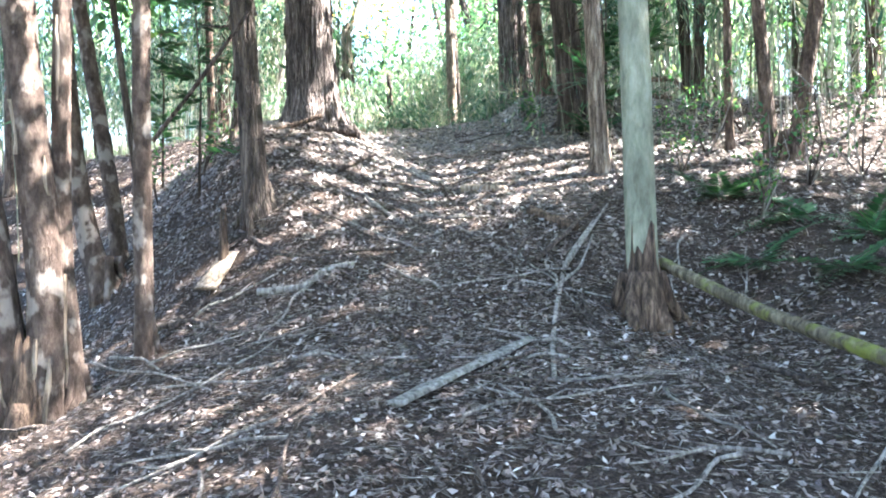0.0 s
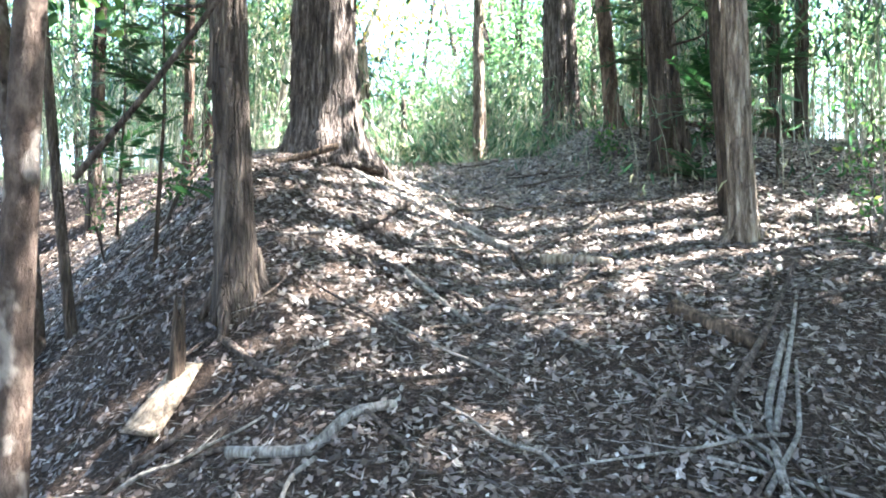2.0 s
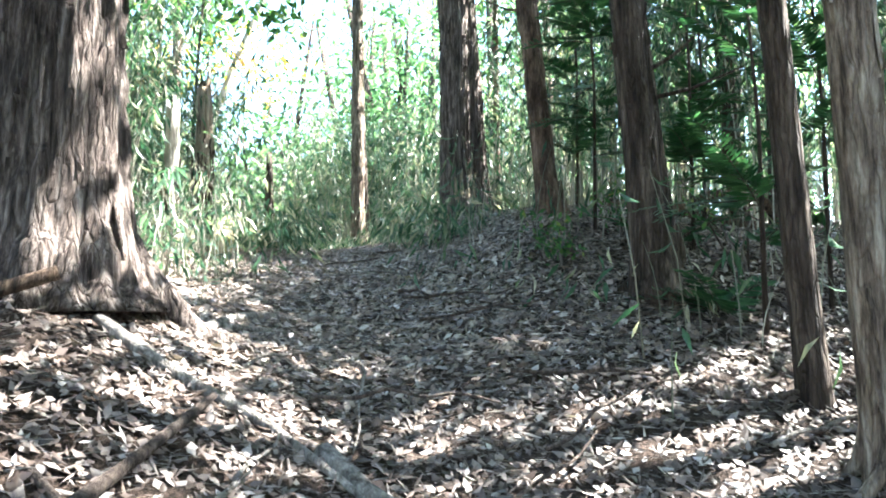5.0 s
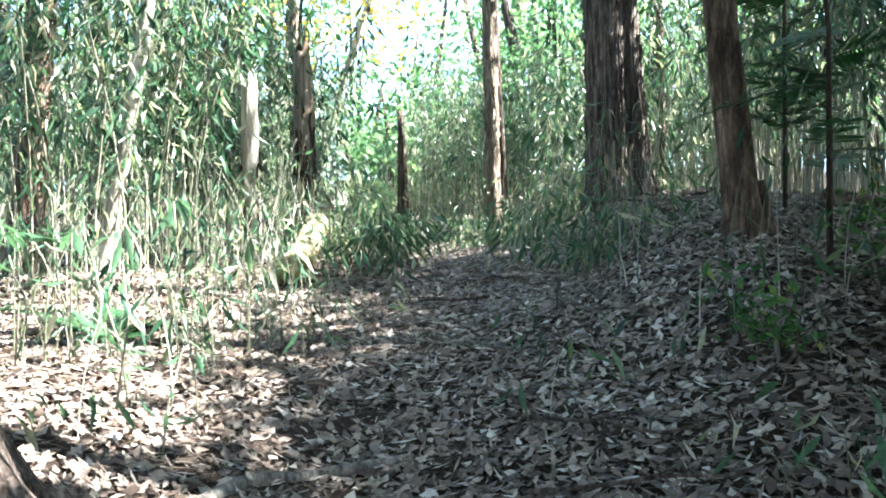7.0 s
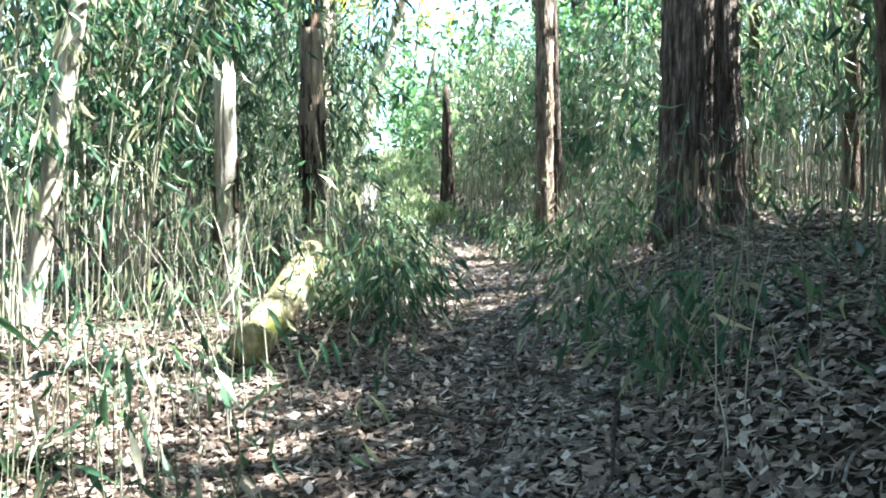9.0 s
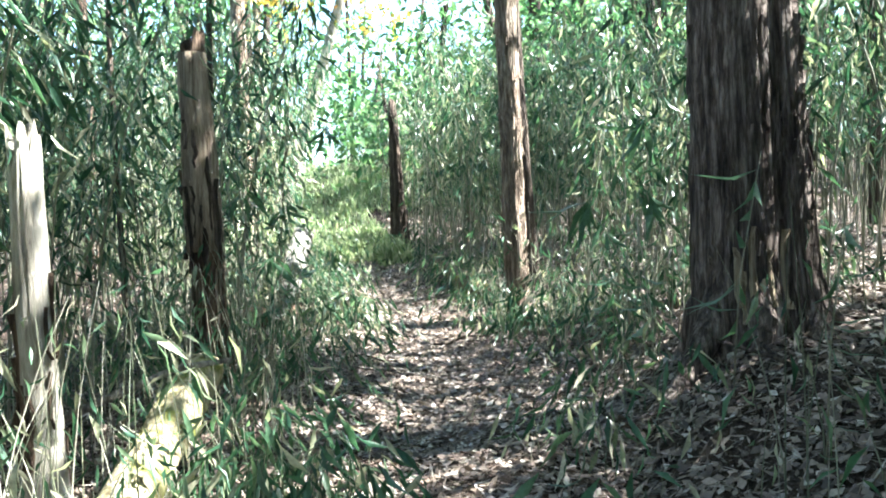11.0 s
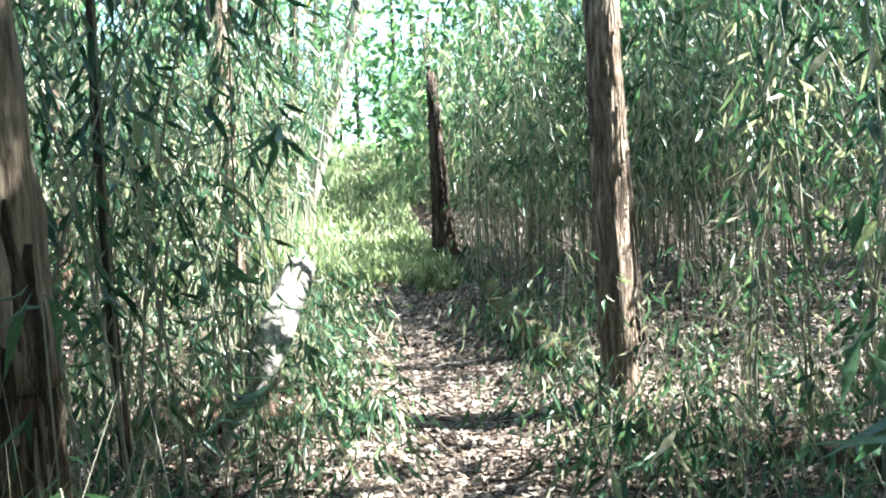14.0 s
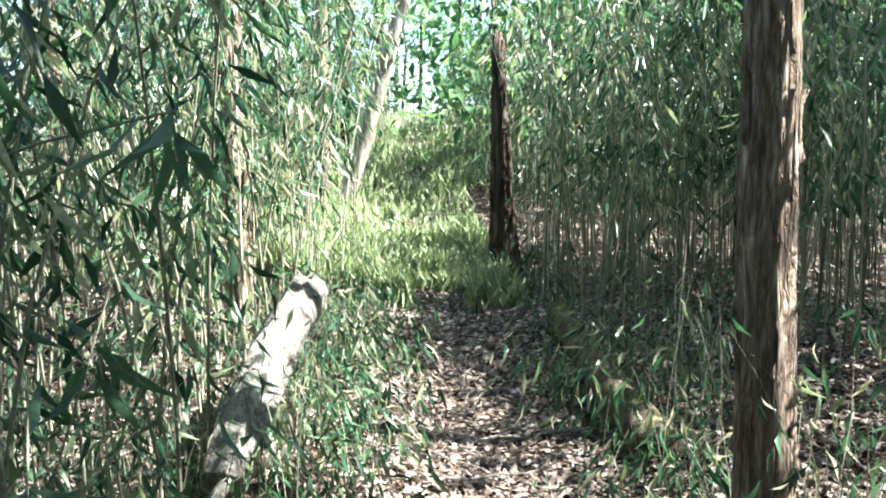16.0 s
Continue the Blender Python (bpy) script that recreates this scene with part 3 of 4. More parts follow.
build_tree((-1.86, 14.0), 0.17, 1.66, BARK_WHITE, "tall bleached broken stump with peeling brown bark", (-0.02, 0.0), 1.25, None, roots=2, strips=16, strip_bark=WOOD_ROT, seed=34, broken=True, name="stump", rough=0.06, top_dia=0.125, ridges=7, ridge=0.12, strip_size=0.8)
dead_trunk = build_tree((-1.74, 15.85), 0.205, 2.35, WOOD_ROT, "dark dead trunk broken off, brown bark half shed", (-0.035, 0.0), 1.35, None, roots=3, strips=26, strip_bark=BARK_PALE, seed=35, broken=True, name="dead_trunk", rough=0.06, top_dia=0.15, ridges=7, ridge=0.12)
build_tree((-1.26, 23.0), 0.25, 2.5, BARK_DARK, "dark snag with a broken top beside the path", (-0.03, 0.0), 2.0, None, roots=8, strips=20, seed=36, broken=True, name="dead_trunk", rough=0.06, top_dia=0.13, ridges=7, ridge=0.12)
build_tree((-2.98, 20.5), 0.19, 15, BARK_PALE, "slim tree with pale flaking bark among bamboo", (-0.01, 0.0), 1.3, CROWNS[1], 2.5, strips=30, seed=37, ridges=7, ridge=0.1, strip_size=0.8)
build_tree((-4.6, 26.4), 0.2, 10, BARK_PALE, "pale straight tree further up the hill", (0.01, 0.0), 1.2, CROWNS[2], 3.3, seed=38)
build_tree((-4.33, 26.00), 0.25, 8, BARK_WHITE, "pale tree leaning strongly over the slope, leaves yellowing", (0.36, 0.0), 1.3, AUTUMN, 4.1, strips=20, seed=39, bend=0.08, ridges=7, ridge=0.1)
build_tree((-3.3, 17.6), 0.06, 6, BARK_DARK, "thin dark sapling forking in the bamboo", (0.02, 0.0), 1.2, CROWNS[1], 0.1, seed=40, bend=0.06)
build_tree((-2.1, 17.0), 0.06, 6, BARK_DARK, "thin dark sapling in the bamboo", (0.02, 0.0), 1.2, None, 0.4, seed=41, bend=0.07)
build_tree((0.75, 19.6), 0.14, 14, BARK_DARK, "dark thin tree behind a paler one", (-0.06, 0.0), 1.2, CROWNS[2], 0.6, seed=42, bend=0.04)
# Filler trees; those out of view eastward are added for their crowns' shade.
for k, (x, y, d) in enumerate([(-4.6, 5.2, 0.16), (-5.3, 8.0, 0.2), (-4.2, 10.8, 0.15), (-6.4, 11.5, 0.22), (10.8, 6.4, 0.2), (9.0, 12.2, 0.24), (9.2, 14.0, 0.22),
                               (6.9, 22.6, 0.2), (-4.9, 17.2, 0.2), (-6.2, 22.5, 0.22), (5.4, 2.2, 0.2), (-4.4, 1.5, 0.22), (4.3, 0.4, 0.24), (-2.6, -2.5, 0.24), (9.9, 17.6, 0.24), (7.9, 21.1, 0.24)]):
    build_tree((x, y), d, 10.5, (BARK_DARK, BARK_BROWN)[k % 2], "added slim dark-barked tree, filling the wood and shading the path", (0.02 * math.sin(k * 2.1), 0.02 * math.cos(k)), 1.3, (CROWNS + CONES)[k % 5], k * 1.1, seed=60 + k, bend=0.04, group="slim trees of the wood", sides=14)
build_tree((1.34, 5.19), 0.28, 0.62, WOOD_ROT, "rotten brown wood shell round a grey tree's foot", (0.0, 0.0), 1.5, None, roots=5, strips=10, seed=90, broken=True, name="rotten_stump", rough=0.12, ridges=5, ridge=0.2, strip_size=0.4)
# Added trees, mostly unseen, spaced so their crowns shade the bank and path.
for k, (x, y, d) in enumerate([(6.6, 11.4, 0.2), (7.8, 12.5, 0.22), (8.2, 14.0, 0.22), (7.6, 3.7, 0.2), (7.6, 10.7, 0.2), (8.4, 11.2, 0.2), (3.1, 15.9, 0.14), (2.15, 16.7, 0.1),
                               (6.9, 2.4, 0.2), (7.4, 3.0, 0.2), (2.7, 17.3, 0.12), (6.5, 13.5, 0.18), (6.2, 1.6, 0.2), (8.4, 2.2, 0.2), (5.8, 5.7, 0.18), (7.3, 5.0, 0.2), (7.0, 10.9, 0.2), (8.0, 6.6, 0.2)]):
    build_tree((x, y), d, 9.5, (BARK_BROWN, BARK_DARK)[k % 2], "added broadleaf tree, mostly unseen, with a thick crown for shade", (0.02 * math.sin(k * 1.7), 0.02 * math.cos(k * 2.3)), 1.3, DENSE[k % 2], k * 0.9, seed=120 + k, bend=0.04, group="leafy trees of the wood", sides=12)
# Unseen additions whose thin crowns drop dappled shade on the way.
for k, (x, y) in enumerate([(5.0, 4.1), (6.4, 6.7), (5.6, 21.7)]):
    build_tree((x, y), 0.18, 9.5, (BARK_DARK, BARK_BROWN)[k % 2], "added unseen broadleaf tree with a thin crown for dappled shade", (0.02, 0.01 * k), 1.3, SPARSE[k % 2], k * 2.1, seed=170 + k, bend=0.04, group="airy trees of the wood", sides=12)
build_tree((1.78, 14.72), 0.22, 15, BARK_CEDAR, "second furrowed stem grown onto a thick cedar", (-0.06, 0.0), 1.8, CONES[0], 2.6, roots=4, strips=40, seed=150, **SHAG)
for k, (a, z, wide, tall) in enumerate(((252, 0.3, 0.05, 0.3), (262, 0.22, 0.07, 0.26), (271, 0.36, 0.04, 0.34), (280, 0.2, 0.06, 0.24), (292, 0.3, 0.04, 0.28), (318, 0.28, 0.05, 0.4), (330, 0.2, 0.06, 0.34), (342, 0.5, 0.05, 0.7), (350, 1.1, 0.04, 0.8))):
    scar_v, scar_f = strip_mesh(760 + k, tall, wide, 0.04)
    ca, sa = math.cos(radians(a)), math.sin(radians(a))
    out = 0.2 * (1 + 0.3 * np.exp(-(z + scar_v[:, 2]) / 0.26)) * 1.08 + scar_v[:, 0]
    scar_v = np.stack([-0.015 * (z + scar_v[:, 2]) + out * ca - scar_v[:, 1] * sa, out * sa + scar_v[:, 1] * ca, z + scar_v[:, 2]], 1)
    under("torn_bark", mesh_of("torn_bark", scar_v, scar_f, WOOD_RAW, True), twin_cedar, "pale raw wood where bark is torn")
sleeve_v, sleeve_f = tube([(-0.037, 0, 1.05), (-0.06, 0, 1.7), (-0.085, 0, 2.42)], [0.118, 0.112, 0.086], 26, 0.05, 3, 5, 0.1, True, 0.07)
under("bare_wood", mesh_of("bare_wood", sleeve_v, sleeve_f, WOOD_TAN, True), dead_trunk, "bare tan wood where bark is shed")
stub_v, stub_f = tube([(-0.05, 0, 1.25), (-0.16, -0.03, 1.45), (-0.19, -0.04, 1.62)], [0.03, 0.022, 0.01], 8, 0.08, 4)
for k, (a, z, wide, tall) in enumerate(((200, 1.0, 0.09, 0.5), (235, 0.9, 0.05, 0.6), (262, 1.15, 0.03, 0.35), (285, 0.95, 0.06, 0.42), (310, 1.2, 0.035, 0.5), (335, 1.0, 0.08, 0.55), (250, 1.75, 0.022, 0.2), (276, 1.62, 0.03, 0.26))):
    flap_v, flap_f = strip_mesh(700 + k, tall, wide, 0.03)
    ca, sa = math.cos(radians(a)), math.sin(radians(a))
    out = 0.118 + flap_v[:, 0]
    flap_v = np.stack([-0.035 * (z + flap_v[:, 2]) + out * ca - flap_v[:, 1] * sa, out * sa + flap_v[:, 1] * ca, z + flap_v[:, 2]], 1)
    under("torn_bark", mesh_of("torn_bark", flap_v, flap_f, BARK_DARK, True), dead_trunk, "dark bark still clinging to bare wood")
under("branch_stub", mesh_of("branch_stub", stub_v, stub_f, WOOD_ROT, True), dead_trunk)


# ---------------------------------------------------------------- bamboo


def stalk_arrays(rng, x, y, z, tall, leaves, lean, lo=0.3, thick=0.011, leaf_len=0.17, near=True):
    """One thin bamboo: a bowed culm with nodes and narrow leaves in drooping fans."""
    a = rng.uniform(0, 2 * np.pi)
    t = np.linspace(0, 1, 6)
    d = np.array([math.cos(a), math.sin(a)])
    p = np.stack([x + d[0] * lean * tall * t ** 2, y + d[1] * lean * tall * t ** 2, z + tall * t * (1 - 0.12 * lean * t)], 1)
    culm = tube(p, thick * (1 - 0.75 * t), 5 if near else 3, 0, 0, 0, 0, False)
    u = lo + (1 - lo) * rng.random(leaves) ** 0.8
    at = np.stack([np.interp(u, t, p[:, k]) for k in range(3)], 1)
    fan = rng.normal(0, 1, (leaves, 3)) * np.array([1, 1, 0.25])
    out = unit(fan)
    base = at + out * rng.uniform(0.03, 0.32, leaves)[:, None] * np.array([1, 1, 0.4])
    along = out * 0.6 + np.array([0, 0, -0.85]) + rng.normal(0, 0.3, (leaves, 3))
    L = rng.uniform(0.6, 1.3, leaves) * leaf_len
    leaf = (blades if near else (lambda *q: flat_leaves(*q, np.full(leaves, 0.15))))(base, along, np.cross(along, rng.normal(0, 1, (leaves, 3))), L, L * rng.uniform(0.12, 0.2, leaves))
    return culm, leaf


STALKS = []
for k in range(8):
    rng_k = np.random.default_rng(300 + k)
    STALKS.append(stalk_arrays(rng_k, 0, 0, -0.05, rng_k.uniform(2.2, 3.8), 84, rng_k.uniform(0.1, 0.45), 0.3, 0.01, 0.165))


def build_near_bamboo():
    rng = np.random.default_rng(77)
    firsts = []
    for c, l in STALKS:
        e = empty("bamboo_stalk", (0, 0, 0), "slender green bamboo stalk with narrow drooping leaves", "bamboo", "bamboo beside the path")
        under("culm", mesh_of("culm", *c, BAMBOO_CULM, True), e)
        under("leaves", mesh_of("leaves", *l, BAMBOO_LEAF), e)
        firsts.append(e)
    places = []
    while len(places) < 290:
        y = rng.uniform(12.2, 24)
        s = rng.choice([-1, 1])
        x = float(way_x(y)) + s * (rng.uniform(1.25, 2.9) if y > 15.5 else rng.uniform(2.2, 3.6))
        if s < 0 and y < 16 and x > -2.1 or s > 0 and y < 15.5 and x < 2.2:
            continue
        if s > 0 and 18.1 < y < 20.0 and x < 2.6:
            continue
        places.append((x, y))
    for k, (x, y) in enumerate(places):
        m = pose(x, y, gz(x, y), 0, 0, rng.uniform(0, 360))
        if k < len(firsts):
            firsts[k].matrix_basis = m
        else:
            copy_thing(firsts[k % len(firsts)], m)


build_near_bamboo()


def build_thicket():
    rng = np.random.default_rng(91)
    culms, leaves = [], []
    n = 0
    while n < 4200:
        x, y = rng.uniform(-15, 15), rng.uniform(2, 40)
        gap = abs(x - float(way_x(y)))
        if y > 20:
            ok = gap > 0.9 + (1.3 if 24 < y < 32 else 0)
        elif y > 13.5:
            ok = gap > 2.3
        else:
            ok = x > 3.2 + max(0, 9 - y) * 0.3 or x < -3.6 - max(0, 11 - y) * 0.5
        thin = 1.0 if y > 12.5 else (0.16 if x < 0 else 0.5)
        thin *= 0.25 + 1.1 * (0.5 + 0.5 * math.sin(1.9 * x + 1.3 * math.sin(1.1 * y))) * (0.5 + 0.5 * math.sin(1.6 * y + 1.7 * math.sin(0.9 * x)))
        if not ok or rng.random() > thin * (1.0 if abs(x) < 9 else 0.5):
            continue
        tall = rng.uniform(2.2, 4.3) * (0.75 if y > 24 and gap < 4 else 1)
        c, l = stalk_arrays(rng, x, y, gz(x, y) - 0.05, tall, 17 if (x > way_x(y) + 0.5 and 17 < y < 27) else 36, rng.uniform(0.05, 0.35), 0.38, rng.uniform(0.005, 0.011), 0.2, False)
        culms.append(c)
        leaves.append(l)
        n += 1
    # close-set stems behind the snag
    for k in range(620):
        y = rng.uniform(20.6, 28)
        x = float(way_x(y)) + rng.uniform(1.0, 5.5)
        c, l = stalk_arrays(rng, x, y, gz(x, y) - 0.05, rng.uniform(1.6, 3.4), 9, rng.uniform(0.05, 0.35), 0.12, rng.uniform(0.005, 0.01), 0.19, False)
        culms.append(c)
        leaves.append(l)
    tagged(new("bamboo_thicket_culms", mesh_of("bamboo_thicket_culms", *joined(culms), BAMBOO_CULM)), "dense thicket of thin straw-coloured bamboo stalks", "bamboo", "", "stuff")
    tagged(new("bamboo_thicket_leaves", mesh_of("bamboo_thicket_leaves", *joined(leaves), BAMBOO_LEAF)), "mass of narrow green bamboo leaves in the thicket", "bamboo", "", "stuff")


build_thicket()


def build_undergrowth():
    """Low dwarf bamboo and seedlings at the edges of the path, thin dry stems among them."""
    rng = np.random.default_rng(131)
    culms, leaves = [], []
    for k in range(1700):
        y = rng.uniform(9.0, 25)
        s = rng.choice([-1, 1])
        off = rng.gamma(3.0, 0.38)
        if y > 16:
            off *= 0.8
        x = float(way_x(y)) + s * (0.24 + off)
        if y < 12.5 and rng.random() < 0.8:
            continue
        if y < 17.5 and rng.random() < (0.8 if abs(off) > 1.2 else 0.6):
            continue
        if s > 0 and 12.6 < y < 16.5 and k % 3:
            continue
        if y > 18 and s > 0 and (off > 0.9 or rng.random() < 0.4):
            continue
        if math.hypot(x - 1.5, y - 14.1) < 0.85:
            continue
        tall = rng.uniform(0.12, 0.6)
        c, l = stalk_arrays(rng, x, y, gz(x, y) - 0.02, tall, 9, rng.uniform(0.1, 0.6), 0.3, 0.0025, 0.14, True)
        culms.append(c)
        leaves.append(l)
    for k in range(820):
        y = rng.uniform(13.6, 20.5)
        s = -1 if k % 5 < 3 else 1
        x = float(way_x(y)) + s * rng.uniform(0.8, 3.2)
        if y < (15.6 if s > 0 else 15.0) and k % 7:
            continue
        if k % 3 and math.sin(2.3 * x + 1.1 * y) * math.sin(1.7 * y - x) < -0.1:
            continue
        c, l = stalk_arrays(rng, x, y, gz(x, y) - 0.02, rng.uniform(0.25, 0.75), 7, rng.uniform(0.1, 0.6), 0.2, 0.003, 0.16, True)
        culms.append(c)
        leaves.append(l)
    for cx, cy, r, n in ((-0.7, 13.5, 0.19, 64), (0.5, 17.2, 0.15, 12), (0.35, 20.3, 0.2, 8), (-1.25, 18.1, 0.15, 14), (0.15, 18.7, 0.12, 9), (-1.65, 18.9, 0.18, 18), (-1.95, 20.2, 0.22, 22), (-0.85, 16.2, 0.12, 8), (0.55, 12.9, 0.12, 12), (0.95, 12.2, 0.15, 22), (0.7, 14.2, 0.2, 16), (-0.15, 19.9, 0.2, 20)):
        for k in range(n):
            x, y = cx + rng.normal(0, r), cy + rng.normal(0, r)
            c, l = stalk_arrays(rng, x, y, gz(x, y) - 0.02, rng.uniform(0.25, 0.6), 10, rng.uniform(0.1, 0.5), 0.25, 0.0025, 0.15, True)
            culms.append(c)
            leaves.append(l)
    for k in range(900):
        y = rng.uniform(10.5, 23) if k < 600 else rng.uniform(12.8, 18.5)
        s = rng.choice([-1, 1])
        x = float(way_x(y)) + s * (0.8 + rng.gamma(2.0, 0.5))
        if math.hypot(x - 1.5, y - 14.2) < 0.75 or 0.9 < x < 2.4 and y < 12.6 and k % 3:
            continue
        c, l = stalk_arrays(rng, x, y, gz(x, y) - 0.02, rng.uniform(0.3, 1.3), 3, rng.uniform(0.0, 0.5), 0.5, 0.0035, 0.12, True)
        culms.append(c)
        leaves.append(l)
    for k in range(190):
        if k < 55:
            x, y = rng.uniform(1.1, 3.4), rng.uniform(7.9, 12.4)
        else:
            x, y = rng.uniform(-3.2, -0.9), rng.uniform(10.2, 14.2)
        c, l = stalk_arrays(rng, x, y, gz(x, y) - 0.02, rng.uniform(0.3, 1.1), 4, rng.uniform(0.0, 0.6), 0.5, 0.004, 0.14, True)
        culms.append(c)
        leaves.append(l)
    tagged(new("dwarf_bamboo_stems", mesh_of("dwarf_bamboo_stems", *joined(culms), BAMBOO_CULM)), "thin dry and green stems of low dwarf bamboo along the path", "undergrowth", "", "stuff")
    tagged(new("dwarf_bamboo_leaves", mesh_of("dwarf_bamboo_leaves", *joined(leaves), BAMBOO_LEAF)), "bright green leaves of low dwarf bamboo", "undergrowth", "", "stuff")


build_undergrowth()


def build_hillside():
    """Sunlit grass and scrub that cover the slope beyond the bamboo."""
    rng = np.random.default_rng(151)
    n = 60000
    y = 21.8 + 40 * rng.random(n) ** 1.7
    x = way_x(y) + rng.normal(0, 1, n) * (0.7 + 0.33 * (y - 20.5))
    keep = (np.abs(x - way_x(y)) > 0.3) | (y > 22.6)
    keep &= (x < way_x(y) + 0.75) | (y > 28)
    # tussocks with thinner grass between them
    tuft = 0.5 + 0.5 * np.sin(2.3 * x + 1.7 * np.sin(1.3 * y)) * np.sin(1.9 * y + 2.1 * np.sin(1.1 * x))
    keep &= rng.random(n) < 0.25 + 0.9 * tuft
    x, y = x[keep], y[keep]
    n = len(x)
    L = rng.uniform(0.22, 0.8, n) * (0.55 + 0.75 * tuft[keep]) * np.clip(0.45 + np.abs(x - way_x(y)) * 0.3, 0.45, 1.1)
    along = np.stack([rng.normal(0, 0.45, n), rng.normal(0, 0.45, n), np.ones(n)], 1)
    base = np.stack([x, y, ground_z(x, y) + L * 0.4], 1)
    v, f = flat_leaves(base, along, rng.normal(0, 1, (n, 3)), L, rng.uniform(0.02, 0.06, n), np.full(n, 0.2))
    tagged(new("hillside_grass", mesh_of("hillside_grass", v, f, GRASS)), "sunlit yellow-green grass and scrub on the slope", "grass", "", "stuff")


build_hillside()


def build_far_woods():
    rng = np.random.default_rng(171)
    trunks, leaves = [], []
    for k in range(360):
        a = rng.uniform(0, 2 * np.pi) if k < 230 else rng.normal(0, 0.45)
        d = rng.uniform(17, 50)
        x, y = d * math.sin(a), 12 + d * math.cos(a)
        if (abs(x) < 4.5 and y < 27) or (x < -5 and y < 24 and rng.random() < 0.45) or abs(x - way_x(y)) < 1.2:
            continue
        z = gz(x, y) - 0.2
        low = (0.38 if k % 3 else 0.75) if -0.115 * y < x < 0.3 + 0.03 * y and y > 24 else 1.0
        r = rng.uniform(0.07, 0.2) * (0.5 + 0.5 * low)
        tall = rng.uniform(9, 13) * low
        trunks.append(tube([(x, y, z), (x + rng.normal(0, 0.3), y, z + 0.45 * tall), (x + rng.normal(0, 0.5), y, z + tall)], [r * 1.2, r, r * 0.4], 7, 0.03, k))
        n = 430
        c = rng.normal(0, 1, (14, 3)) * np.array([1.5, 1.5, 2.7 * low]) + np.array([x, y, z + 0.6 * tall])
        w = rng.integers(0, 14, n)
        p = c[w] + rng.normal(0, 0.5, (n, 3))
        L = rng.uniform(0.2, 0.38, n)
        leaves.append(flat_leaves(p, rng.normal(0, 1, (n, 3)), rng.normal(0, 1, (n, 3)), L, L * 0.45, np.full(n, 0.2)))
    tagged(new("far_trunks", mesh_of("far_trunks", *joined(trunks), BARK_DARK, True)), "slim dark trunks of the woods further off", "woods", "", "stuff")
    tagged(new("far_foliage", mesh_of("far_foliage", *joined(leaves), FAR_LEAF)), "sunlit green foliage of the woods further off", "woods", "", "stuff")


build_far_woods()

# ---------------------------------------------------------------- logs, roots, sticks


def build_limb(name, pts, dia, material, label, category="stick", sides=9, rough=0.06, taper=0.5, lift=0.0, seed=1, group="", step=0.08, ridges=0, ridge=0.0, flat=1.0):
    """A limb lying on the ground; points are (x, y) or (x, y, z)."""
    p = [(q[0], q[1], (q[2] if len(q) > 2 else gz(q[0], q[1]) + dia * 0.3 + lift)) for q in pts]
    o = np.array(p[0])
    rad = np.linspace(dia / 2, dia / 2 * taper, len(p))
    v, f = tube(np.array(p) - o, rad, sides, rough, seed, ridges, ridge, True, step)
    if flat < 1:
        way = np.array(p[-1]) - o
        s = np.clip((v[:, :2] @ way[:2]) / (way[:2] @ way[:2]), 0, 1)
        v[:, 2] = s * way[2] + (v[:, 2] - s * way[2]) * flat
    ob = new(name, mesh_of(name, v, f, material, True))
    ob.location = o
    return tagged(ob, label, category, group)


build_limb("log", [(1.5, 5.3, 1.37), (1.75, 4.4, 1.12), (1.91, 3.4, 0.97), (2.05, 2.6, 0.84)], 0.085, WOOD_MOSS, "long mossy fallen branch resting against a grey tree", "log", 14, 0.03, 0.85, seed=3)
build_limb("log", [(-1.38, 14.68, 4.15), (-1.3, 14.0, 3.97), (-1.22, 13.3, 3.78), (-1.18, 12.65, 3.6)], 0.23, LOG_PALE, "pale fallen log with bright yellow-green moss", "log", 18, 0.06, 0.95, seed=4)
build_limb("log", [(-1.78, 18.0, 4.26), (-1.84, 18.25, 4.42), (-1.92, 18.8, 4.62), (-2.02, 19.55, 4.84)], 0.17, WOOD_SILVER, "bleached broken trunk leaning over a rotten log", "log", 20, 0.07, 1.3, seed=5, ridges=6, ridge=0.2)
build_limb("log", [(-2.6, 18.0), (-2.1, 18.05), (-1.55, 18.25)], 0.28, WOOD_ROT, "dark rotten log under a bleached trunk", "log", 16, 0.08, 0.85, seed=51, ridges=7, ridge=0.1)
build_limb("log", [(2.75, 11.6), (3.1, 11.4, 4.0), (3.6, 11.5, 4.05), (4.1, 11.9)], 0.09, WOOD_ROT, "curved dead branch arching on the bank", "log", 10, 0.06, 0.8, seed=52)
build_limb("log", [(2.5, 12.4), (2.9, 11.9), (3.5, 11.2)], 0.14, WOOD_ROT, "dark fallen trunk on the bank", "log", 12, 0.06, 0.8, seed=53)
build_limb("log", [(0.08, 19.2, 4.12), (-0.2, 19.9, 4.28), (-0.6, 21.3, 4.45)], 0.27, WOOD_MOSS, "mossy rotting log with a dark hollow end", "log", 18, 0.06, 0.7, seed=6)
build_limb("log", [(0.5, 18.1), (0.85, 17.6), (1.15, 17.15), (1.6, 16.5)], 0.14, WOOD_ROT, "dark rotting log lying beside the path", "log", 12, 0.07, 0.8, seed=7)
build_limb("branch", [(-2.48, 6.60, 2.48), (-2.06, 6.50, 2.94), (-1.59, 6.40, 3.52)], 0.04, TWIG_DARK, "thin dark branch leaning between two trees", "branch", 8, 0.04, 0.8, seed=8)
